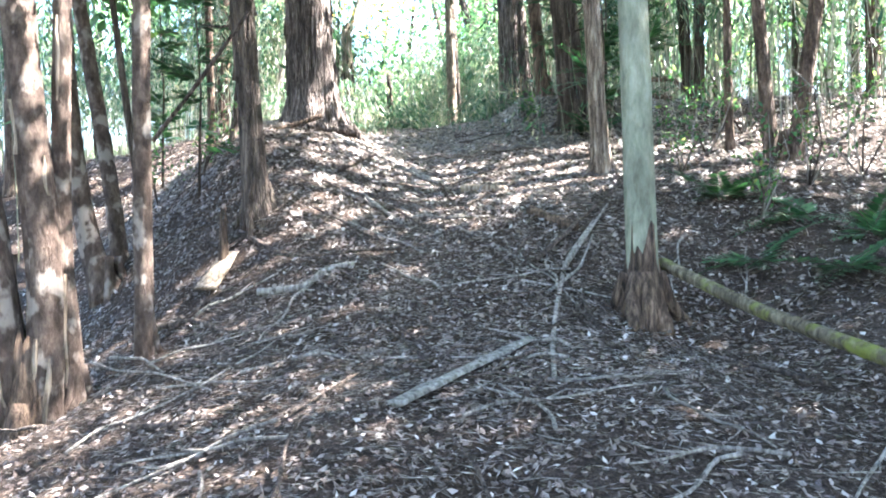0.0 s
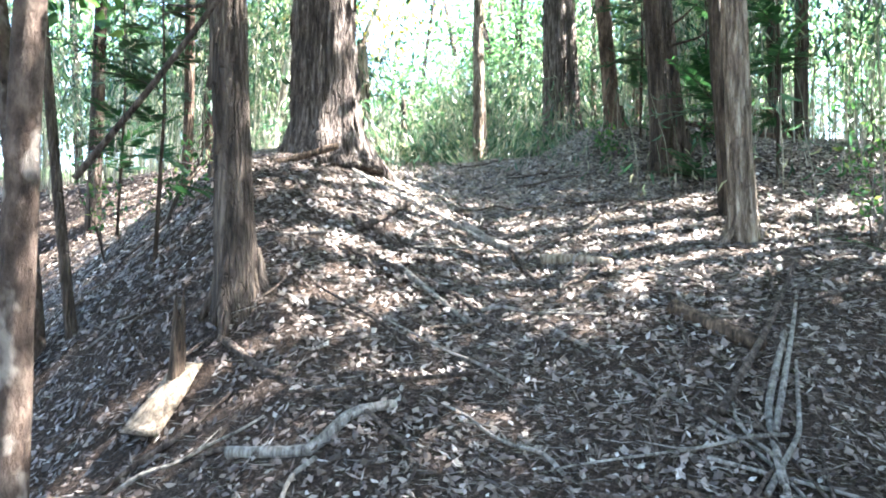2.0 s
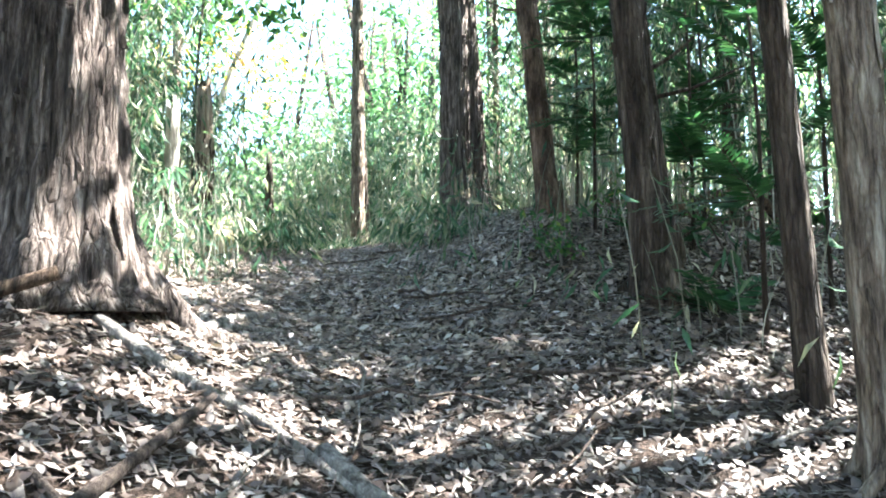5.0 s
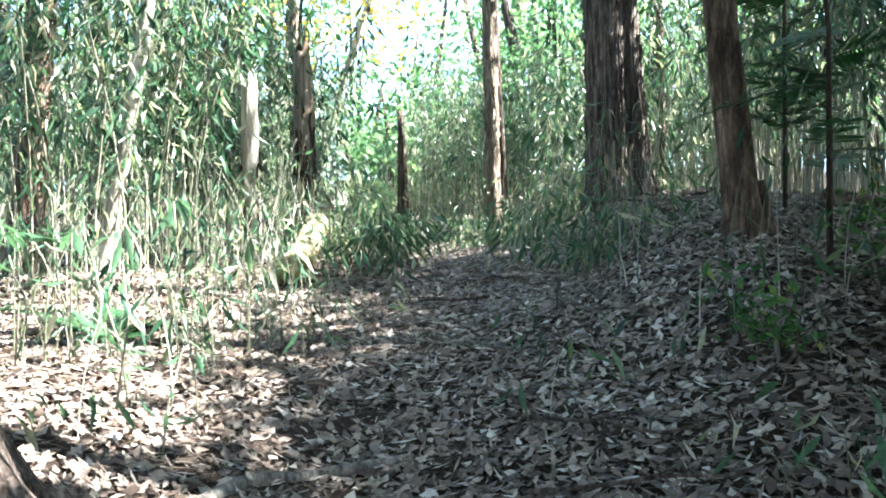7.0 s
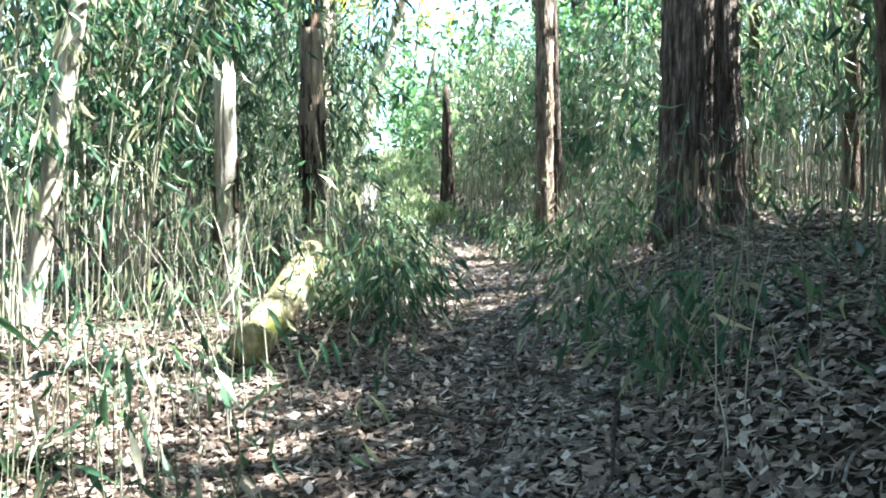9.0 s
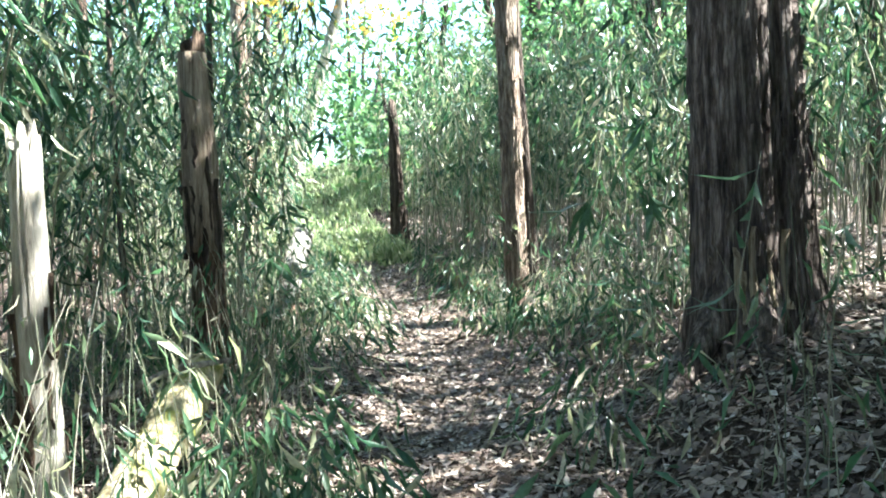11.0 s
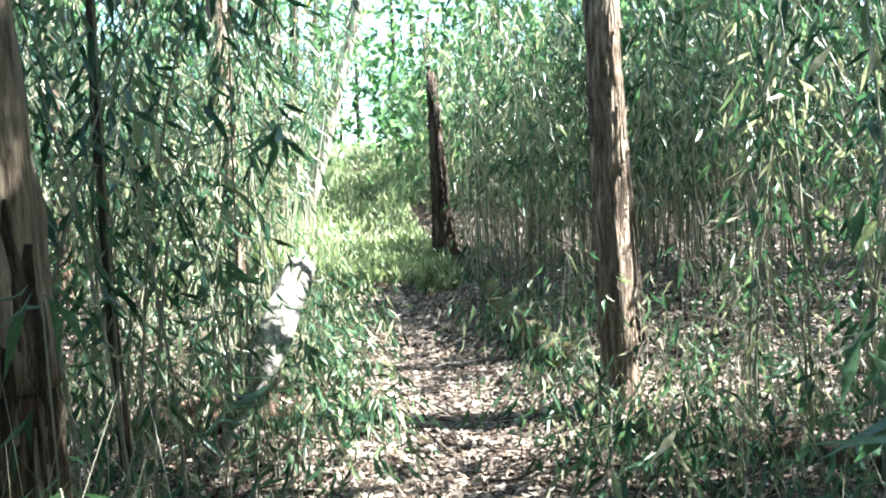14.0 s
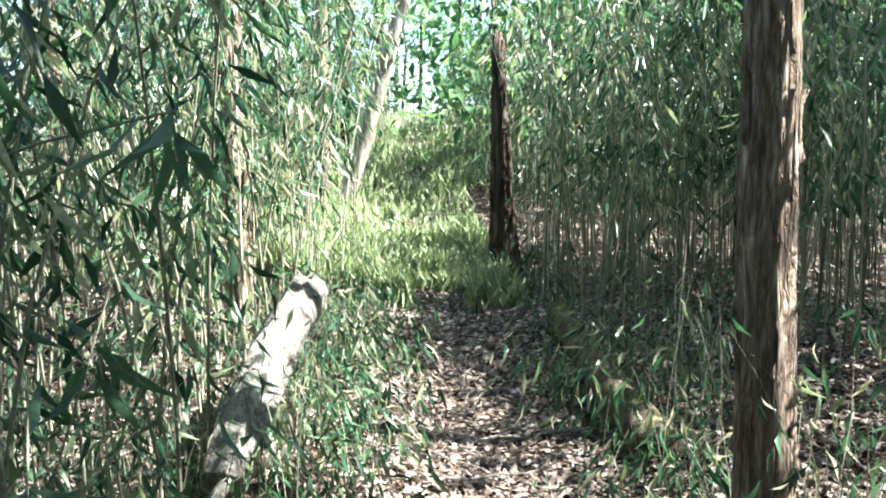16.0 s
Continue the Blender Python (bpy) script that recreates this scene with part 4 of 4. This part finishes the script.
build_limb("log", [(-2.05, 8.3), (-1.7, 8.38), (-1.3, 8.5, 3.02)], 0.06, WOOD_ROT, "short dead branch leaning on cedar roots", "log", 10, 0.06, 0.9, seed=9)
build_limb("wood_plank", [(-0.27, 3.52), (0.10, 4.06), (0.49, 4.55)], 0.11, WOOD_SILVER, "split weathered board of wood on the path", "wood", 6, 0.1, 0.75, seed=10, step=0.06, flat=0.35)
build_limb("stick", [(0.09, 6.67), (0.43, 6.09), (0.80, 5.58), (0.93, 5.01)], 0.022, TWIG_GREY, "long thin grey stick across the path", seed=11, taper=0.6)
build_limb("stick", [(1.26, 6.35), (0.93, 5.82), (0.75, 5.19), (0.61, 4.51), (0.51, 3.81)], 0.035, TWIG_GREY, "curved grey branch lying down the slope", seed=12, taper=0.7)
build_limb("stick", [(0.69, 5.72), (1.15, 6.29), (1.69, 7.09)], 0.04, TWIG_DARK, "dark bent branch lying against a tree", seed=13, taper=0.6, lift=0.06)
build_limb("stick", [(0.89, 5.64), (1.27, 6.28), (1.47, 6.64)], 0.03, TWIG_GREY, "grey stick in a small heap", seed=14, lift=0.05)
build_limb("root", [(-1.07, 7.24), (-0.74, 7.16), (-0.42, 7.01), (-0.09, 6.51)], 0.05, TWIG_DARK, "dark tree root crossing the path", "root", seed=15, taper=0.5)
build_limb("root", [(-1.42, 5.82), (-1.04, 5.67), (-0.89, 5.86), (-0.70, 5.92)], 0.055, TWIG_GREY, "worn grey root on the bank", "root", seed=16, taper=0.8)
build_limb("stick", [(-1.60, 5.74), (-1.41, 6.05), (-1.25, 6.28)], 0.03, TWIG_DARK, "dark stick lying on the bank", seed=17)
build_limb("root", [(-0.30, 8.20), (-0.14, 7.98), (0.09, 7.76)], 0.075, TWIG_GREY, "thick worn root in the path", "root", seed=18, taper=0.9)
build_limb("root", [(-0.99, 7.50), (-0.83, 7.86), (-0.69, 8.31)], 0.055, TWIG_DARK, "dark root stub on the bank", "root", seed=19, lift=0.04)
build_limb("root", [(0.20, 7.64), (0.40, 7.63), (0.64, 7.48)], 0.09, WOOD_TAN, "worn root hump in the path", "root", 12, 0.02, seed=20, taper=0.7)
build_limb("log", [(0.76, 6.60), (1.09, 6.21)], 0.1, WOOD_ROT, "short mossy log sunk in the leaves", "log", seed=21, taper=0.9)
build_limb("stick", [(-2.71, 5.87), (-2.31, 5.36), (-1.81, 4.78), (-1.33, 4.26)], 0.022, TWIG_GREY, "pale bare twig on the bank", seed=22, lift=0.05)
build_limb("stick", [(-2.47, 5.65), (-2.03, 5.13), (-1.74, 4.67)], 0.025, TWIG_GREY, "pale bare twig on the bank", seed=23, lift=0.08)
build_limb("root", [(-0.66, 9.80), (-0.46, 9.91), (-0.12, 10.10)], 0.06, TWIG_GREY, "curved pale root at the foot of a cedar", "root", seed=24, taper=0.6)
build_limb("root", [(-0.85, 9.13), (-0.78, 9.52), (-0.66, 9.78)], 0.06, TWIG_GREY, "curved pale root at the foot of a cedar", "root", seed=25, taper=0.9)
build_limb("stick", [(-2.13, 10.97), (-1.96, 11.21), (-1.40, 11.24)], 0.02, TWIG_DARK, "thin dark stick on sunlit leaves", seed=26)
build_limb("stick", [(-2.40, 11.64), (-1.83, 11.68), (-1.31, 11.75)], 0.025, TWIG_DARK, "thin dark stick on sunlit leaves", seed=27)
build_limb("stick", [(-1.04, 12.01), (-0.73, 12.06), (-0.35, 12.18)], 0.03, TWIG_DARK, "dark stick lying across the path edge", seed=28)
build_limb("branch", [(-2.05, 14.25, 3.95), (-1.7, 14.3, 4.1), (-1.4, 14.4, 4.22), (-1.15, 14.5, 4.24)], 0.05, TWIG_GREY, "bare grey branch lying over a mossy log", "branch", seed=29)
build_limb("stick", [(0.08, 20.35), (0.31, 19.88), (0.55, 19.60)], 0.025, TWIG_GREY, "grey stick near a pale tree", seed=30)
build_limb("wood_chunk", [(-1.90, 6.09), (-1.85, 6.23), (-1.78, 6.42)], 0.2, WOOD_TAN, "pale weathered slab of wood sunk in the bank", "wood", 7, 0.14, 0.85, seed=60, step=0.06, flat=0.35)
build_limb("splinter", [(-1.86, 17.45, 3.96), (-1.76, 17.8, 4.2), (-1.72, 18.3, 4.44), (-1.8, 18.8, 4.6)], 0.075, WOOD_SILVER, "long pale splinter of a broken trunk", "wood", 5, 0.1, 0.6, seed=61)
build_limb("root", [(-1.62, 6.5), (-1.35, 6.2), (-0.95, 6.0), (-0.6, 5.6)], 0.05, TWIG_DARK, "dark tree root running down the bank", "root", seed=62, taper=0.4)
build_limb("root", [(-2.3, 6.0), (-1.9, 5.8), (-1.5, 5.35), (-1.2, 5.2)], 0.06, TWIG_DARK, "dark tree root running down the bank", "root", seed=63, taper=0.4)
build_limb("root", [(-1.75, 4.1), (-1.45, 3.95), (-1.1, 4.05)], 0.05, TWIG_DARK, "dark tree root running down the bank", "root", seed=64, taper=0.4)
build_limb("root", [(-1.2, 8.7), (-0.85, 8.45), (-0.5, 8.3), (-0.1, 7.9)], 0.07, TWIG_GREY, "long cedar root running over the path", "root", seed=65, taper=0.35)
build_limb("root", [(-1.15, 9.3), (-0.8, 9.35), (-0.45, 9.6)], 0.06, TWIG_GREY, "cedar root in the leaves", "root", seed=66, taper=0.4)
for k, (x0, y0, x1, y1, d) in enumerate([(0.62, 4.7, 1.05, 5.6, 0.022), (0.7, 5.3, 1.2, 6.1, 0.028), (0.95, 4.9, 0.8, 5.9, 0.02), (0.55, 5.5, 1.3, 5.3, 0.018), (-0.9, 5.0, -0.5, 5.8, 0.02), (-1.25, 4.6, -0.7, 4.75, 0.024), (-1.5, 3.6, -0.85, 3.3, 0.02), (-0.75, 7.2, -0.3, 6.6, 0.035), (-1.1, 7.7, -0.5, 7.25, 0.03)]):
    build_limb("stick", [(x0, y0), (0.5 * x0 + 0.5 * x1 + 0.05, 0.5 * y0 + 0.5 * y1 - 0.04), (x1, y1)], d, (TWIG_DARK, TWIG_GREY)[k % 2], "thin dead stick in a loose heap on the bank", seed=300 + k, taper=0.6, lift=0.03 if k < 4 else 0.01)


for x0, y0, x1, y1, d, words in ((-2.5, 10.6, -0.7, 10.4, 0.022, "long thin dark branch lying on sunlit leaves"), (-1.9, 12.5, -0.5, 12.0, 0.035, "grey branch half sunk in leaves"), (-2.6, 11.3, -1.2, 10.9, 0.03, "pale dry branch on sunlit leaves"),
                                 (-2.0, 5.0, -1.2, 4.7, 0.03, "dark dead branch on the earthy bank"), (-2.1, 5.75, -1.5, 6.15, 0.035, "dark dead branch on the earthy bank"), (-1.5, 4.4, -1.1, 5.1, 0.016, "thin grey twig on the earthy bank"),
                                 (-1.75, 4.6, -0.9, 4.3, 0.018, "thin grey twig on the earthy bank"), (1.3, 9.4, 2.1, 9.0, 0.03, "dead branch below a tree on the bank"), (1.15, 10.1, 1.9, 10.4, 0.025, "dead branch below a tree on the bank"), (1.9, 11.4, 3.0, 10.9, 0.05, "pale broken branch on the bank")):
    build_limb("stick", [(x0, y0), (0.6 * x0 + 0.4 * x1, 0.6 * y0 + 0.4 * y1 + 0.05), (0.25 * x0 + 0.75 * x1, 0.25 * y0 + 0.75 * y1 - 0.03), (x1, y1)], d, TWIG_GREY if "grey" in words or "pale" in words else TWIG_DARK, words, seed=int(900 + 10 * x0 + y0), taper=0.5, lift=0.015)


# ---------------------------------------------------------------- scattered sticks, young conifers, ferns, single leaves
def build_scatter():
    rng = np.random.default_rng(211)
    firsts = []
    for k in range(7):
        L = rng.uniform(0.35, 1.1)
        t = np.linspace(0, 1, 6)
        p = np.stack([t * L, np.cumsum(rng.normal(0, 0.035, 6)), 0.012 + np.abs(rng.normal(0, 0.02, 6))], 1)
        side = [tube(p, np.linspace(0.009, 0.004, 6) * rng.uniform(0.7, 1.5), 6, 0.06, k, 0, 0, True, 0.06)]
        for q in range(rng.integers(0, 3)):
            s = p[2 + q]
            side.append(tube([s, s + [0.1, rng.choice([-1, 1]) * 0.08, 0.02], s + [0.22, rng.choice([-1, 1]) * 0.12, 0.03]], [0.006, 0.004, 0.002], 5))
        firsts.append(tagged(new("stick", mesh_of("stick", *joined(side), (TWIG_GREY, TWIG_DARK, TWIG_DARK)[k % 3], True)), "dead stick lying on the leaf litter", "stick", "sticks on the ground"))
    k = 0
    for y0, y1, n, w in ((2.2, 9.0, 95, 1.5), (9.0, 21.0, 55, 1.6)):
        for _ in range(n):
            y = rng.uniform(y0, y1)
            x = float(way_x(y)) + rng.normal(0, w)
            a = rng.uniform(0, 360)
            ca, sa = math.cos(radians(a)), math.sin(radians(a))
            tilt = math.degrees(math.atan2(gz(x + 0.6 * ca, y + 0.6 * sa) - gz(x, y), 0.6))
            m = pose(x, y, gz(x, y) + 0.015, 0, -tilt, a)
            if k < len(firsts):
                firsts[k].matrix_basis = m
            else:
                copy_thing(firsts[k % len(firsts)], m)
            k += 1


build_scatter()


def frond_arrays(rng, length, pairs=26, leaf=0.07):
    """A flat spray of needles on a bowed twig along +x."""
    t = np.linspace(0, 1, 5)
    p = np.stack([t * length, 0 * t, -0.25 * length * t ** 2], 1)
    twig = tube(p, np.linspace(0.004, 0.0012, 5), 4, 0, 0, 0, 0, False)
    u = np.repeat(np.linspace(0.08, 1, pairs), 2)
    s = np.tile([-1.0, 1.0], pairs)
    base = np.stack([u * length, 0 * u, -0.25 * length * u ** 2], 1)
    out = np.stack([0.6 + 0 * u, s, rng.normal(-0.15, 0.12, 2 * pairs)], 1)
    L = leaf * (1.15 - 0.7 * u) * rng.uniform(0.8, 1.2, 2 * pairs) * 2
    lv = flat_leaves(base + unit(out) * L[:, None] * 0.5, out, np.stack([s, -0.6 * np.ones_like(s), 0 * s], 1), L, L * 0.2, np.full(2 * pairs, 0.1))
    return twig, lv


FROND_RNG = np.random.default_rng(231)
FRONDS = []
for length in (0.35, 0.5, 0.7):
    tw, lv = frond_arrays(FROND_RNG, length)
    FRONDS.append((mesh_of("twig", *tw, TWIG_DARK), mesh_of("spray", *lv, CONIFER_LEAF)))


def build_sapling(x, y, tall, fronds, seed, label, name="conifer_sapling", low=0.2, category="sapling"):
    rng = np.random.default_rng(seed)
    s = empty(name, (x, y, gz(x, y) - 0.03), label, category)
    if tall > 0.3:
        v, f = tube([(0, 0, 0), (0.03, 0.02, tall * 0.5), (-0.02, 0.03, tall)], [0.016, 0.011, 0.004], 7, 0.04, seed)
        under("stem", mesh_of("stem", v, f, BARK_DARK, True), s)
    for k in range(fronds):
        z = tall * rng.uniform(low, 1.0) if tall > 0.3 else 0.05
        tw, sp = FRONDS[rng.integers(0, 3)]
        a = rng.uniform(0, 2 * math.pi)
        e = under("branch", tw, s)
        e.matrix_local = Matrix.Translation((0, 0, z)) @ Euler((rng.normal(0, 0.25), rng.uniform(-0.75, 0.05), a)).to_matrix().to_4x4()
        tagged(under("spray", sp, e), kind="stuff")


for k, (x, y, tall, n) in enumerate([(1.95, 8.95, 2.3, 20), (2.3, 10.3, 2.8, 26), (1.75, 10.75, 2.4, 24), (2.6, 9.3, 2.6, 20), (2.15, 12.2, 2.8, 26), (2.9, 11.2, 3.0, 22), (-2.4, 7.6, 2.2, 20), (-3.4, 9.4, 2.6, 24), (-3.9, 15.8, 2.8, 26),
                                     (0.9, 22.4, 3.6, 40), (1.7, 23.4, 3.8, 40), (-0.2, 24.2, 3.4, 34)]):
    build_sapling(x, y, tall, n, 400 + k, "young dark-green conifer with flat drooping sprays")
for k, (x, y) in enumerate([(2.3, 5.6), (2.75, 5.2), (2.95, 6.1), (2.45, 6.6), (3.2, 5.7), (1.9, 9.3), (2.2, 10.4), (-1.9, 11.4)]):
    build_sapling(x, y, 0.2, 9, 430 + k, "low dull-green fern on the forest floor", "fern", category="fern")


def build_shrub(x, y, tall, seed, label="thin leafless shrub with a few green leaves"):
    """A many-branched low shrub: crooked grey twigs with small scattered leaves."""
    rng = np.random.default_rng(seed)
    s = empty("shrub", (x, y, gz(x, y) - 0.03), label, "shrub", "shrubs on the bank")
    tips = []
    for k in range(4):
        d = np.array([rng.normal(0, 0.35), rng.normal(0, 0.35), 1.0]) * tall * rng.uniform(0.6, 1.0)
        p = [np.zeros(3), d * 0.35 + rng.normal(0, 0.04, 3), d * 0.7 + rng.normal(0, 0.06, 3), d]
        limbs = [tube(p, [0.009, 0.007, 0.005, 0.002], 5, 0.03, seed + k)]
        for q in range(5):
            u = rng.uniform(0.3, 1.0)
            at = d * u + rng.normal(0, 0.03, 3)
            e = at + np.array([rng.normal(0, 0.2), rng.normal(0, 0.2), rng.uniform(0.0, 0.25)]) * tall * 0.6
            limbs.append(tube([at, (at + e) / 2 + rng.normal(0, 0.02, 3), e], [0.004, 0.003, 0.001], 4, 0, seed))
            tips.append(np.linspace(at, e, 5)[1:])
        under("branch", mesh_of("branch", *joined(limbs), (TWIG_GREY, TWIG_DARK)[k % 2], True), s)
    tips = np.repeat(np.concatenate(tips), 2, 0)
    n = len(tips)
    L = rng.uniform(0.035, 0.075, n)
    lv = flat_leaves(tips + rng.normal(0, 0.04, (n, 3)), rng.normal(0, 1, (n, 3)) + [0, 0, -0.4], rng.normal(0, 1, (n, 3)), L, L * 0.45, rng.uniform(0, 0.3, n))
    under("leaves", mesh_of("leaves", *lv, TREE_LEAF), s)


for k, (x, y, tall) in enumerate([(2.6, 6.2, 0.9), (3.3, 6.8, 1.2), (2.35, 7.4, 0.8), (3.9, 7.0, 1.3), (2.9, 8.2, 1.1), (3.6, 8.9, 1.4), (4.4, 8.2, 1.5), (4.9, 9.4, 1.6), (4.0, 5.8, 1.0),
                                  (-2.6, 8.3, 1.0), (-3.2, 8.7, 1.3), (2.4, 9.8, 0.9), (1.3, 10.2, 0.45), (1.9, 10.6, 0.7)]):
    build_shrub(x, y, tall, 800 + k)


def build_leaf_sprig(at, leaves, size, seed, label, stem_to=None):
    """A bamboo twig with a few long leaves, hanging near the path."""
    rng = np.random.default_rng(seed)
    root = empty("bamboo_sprig", at, label, "bamboo")
    if stem_to:
        v, f = tube([(0, 0, 0), tuple(0.5 * c + 0.03 for c in stem_to), stem_to], [0.003, 0.0035, 0.005], 5, 0, 1)
        under("stem", mesh_of("stem", v, f, BAMBOO_CULM, True), root)
    for k in range(leaves):
        d = np.array([[rng.normal(0, 0.7), rng.normal(0, 0.4), rng.uniform(-1.1, -0.2)]])
        L = np.array([size * rng.uniform(0.7, 1.2)])
        v, f = blades(np.array([[rng.normal(0, 0.02), rng.normal(0, 0.02), rng.normal(0, 0.02)]]), d, np.array([[0.8, rng.normal(0, 0.5), 0.3]]), L, L * 0.16)
        under("leaf", mesh_of("leaf", v, f, BAMBOO_LEAF, True), root)


build_leaf_sprig((-1.07, 16.6, 5.7), 7, 0.26, 501, "dark green bamboo sprig overhanging the path", (-0.75, 0.1, -0.15))
build_leaf_sprig((1.08, 15.05, 5.45), 6, 0.3, 502, "long green bamboo leaves hanging beside the path", (0.6, 0.2, 0.1))
build_leaf_sprig((0.72, 14.75, 5.0), 8, 0.26, 509, "broad green bamboo leaves drooping beside the path", (0.5, 0.2, -1.0))
build_leaf_sprig((1.12, 15.2, 5.05), 8, 0.26, 510, "broad green bamboo leaves drooping beside the path", (0.2, 0.25, -1.0))
build_leaf_sprig((0.98, 15.9, 4.85), 7, 0.22, 511, "broad green bamboo leaves drooping beside the path", (0.2, 0.2, -0.8))
build_leaf_sprig((-1.05, 15.0, 4.75), 8, 0.22, 512, "long bamboo leaves leaning over a dead trunk's foot", (-0.2, 0.3, -0.9))
build_leaf_sprig((-1.35, 15.4, 5.15), 8, 0.22, 513, "long bamboo leaves leaning over a dead trunk's foot", (-0.3, 0.3, -1.2))
build_leaf_sprig((-1.5, 16.9, 5.1), 9, 0.22, 514, "long bamboo leaves in the shade", (-0.2, 0.3, -1.2))
build_leaf_sprig((-1.15, 17.0, 4.7), 8, 0.2, 515, "long bamboo leaves in the shade", (-0.2, 0.2, -0.8))
build_leaf_sprig((1.05, 8.66, 3.42), 1, 0.2, 503, "single green bamboo leaf on a thin stem", (0.12, 0.05, -0.75))
build_leaf_sprig((-1.15, 9.9, 3.75), 4, 0.17, 504, "green bamboo leaves on a thin stem", (-0.02, 0.03, -0.65))
build_leaf_sprig((-1.35, 10.9, 3.95), 5, 0.2, 505, "green bamboo leaves on a thin stem", (-0.03, 0.03, -0.65))
build_leaf_sprig((-1.9, 10.4, 3.8), 5, 0.22, 506, "green bamboo leaves on a thin stem", (0.05, 0.03, -0.6))
build_leaf_sprig((1.75, 8.9, 3.2), 4, 0.18, 507, "green bamboo leaves on a thin stem", (0.05, 0.03, -0.6))
build_leaf_sprig((2.1, 8.2, 3.4), 5, 0.2, 508, "green bamboo leaves on a thin stem", (0.05, 0.03, -0.85))


def build_sasa(x, y, tall, leaves, size, seed):
    """A single dwarf bamboo plant: a leaning stem and a few broad leaves."""
    rng = np.random.default_rng(seed)
    root = empty("dwarf_bamboo", (x, y, gz(x, y) - 0.02), "dwarf bamboo plant with long green leaves", "bamboo", "dwarf bamboo near the path")
    a = rng.uniform(0, 2 * math.pi)
    d = np.array([math.cos(a), math.sin(a)]) * 0.22 * tall
    pts = np.array([(0, 0, 0), (d[0] * 0.3, d[1] * 0.3, tall * 0.55), (d[0], d[1], tall)])
    v, f = tube(pts, [0.004, 0.0035, 0.0018], 6, 0, seed)
    under("stem", mesh_of("stem", v, f, BAMBOO_CULM, True), root)
    for k in range(leaves):
        u = rng.uniform(0.35, 1.0)
        p = np.array([[np.interp(u, (0, 0.55, 1), pts[:, c]) for c in range(3)]])
        b = rng.uniform(0, 2 * math.pi)
        way = np.array([[math.cos(b), math.sin(b), rng.uniform(-1.0, 0.25)]])
        L = np.array([size * rng.uniform(0.65, 1.2)])
        v, f = blades(p, way, np.array([[-math.sin(b), math.cos(b), rng.normal(0, 0.35)]]), L, L * rng.uniform(0.12, 0.19))
        under("leaf", mesh_of("leaf", v, f, BAMBOO_LEAF, True), root)


for k, (x, y, tall, n, size) in enumerate([(1.0, 14.5, 0.95, 11, 0.24), (1.25, 14.1, 1.1, 10, 0.26), (0.85, 15.5, 0.8, 10, 0.22), (1.3, 15.3, 1.2, 12, 0.24), (1.05, 16.2, 0.9, 10, 0.2), (1.35, 13.4, 0.9, 9, 0.2),
                                           (-1.25, 16.3, 1.3, 12, 0.24), (-1.6, 16.0, 1.5, 13, 0.24), (-1.5, 17.1, 1.2, 12, 0.2), (-1.75, 16.8, 1.6, 14, 0.22), 
                                           (-1.2, 10.1, 0.5, 7, 0.19), (-1.65, 10.5, 0.65, 9, 0.2), (-0.95, 9.8, 0.4, 5, 0.16), (-0.8, 11.6, 0.5, 7, 0.17), (-1.9, 11.1, 0.7, 9, 0.2), (-1.5, 11.7, 0.6, 8, 0.2),
                                           (-2.3, 10.8, 0.8, 10, 0.2), (-2.5, 11.9, 0.8, 10, 0.2), (1.5, 8.9, 0.9, 8, 0.18), (1.9, 8.5, 1.1, 9, 0.18), (2.1, 7.6, 0.9, 8, 0.17), (1.75, 9.8, 0.8, 8, 0.18)]):
    build_sasa(x, y, tall, n, size, 520 + k)
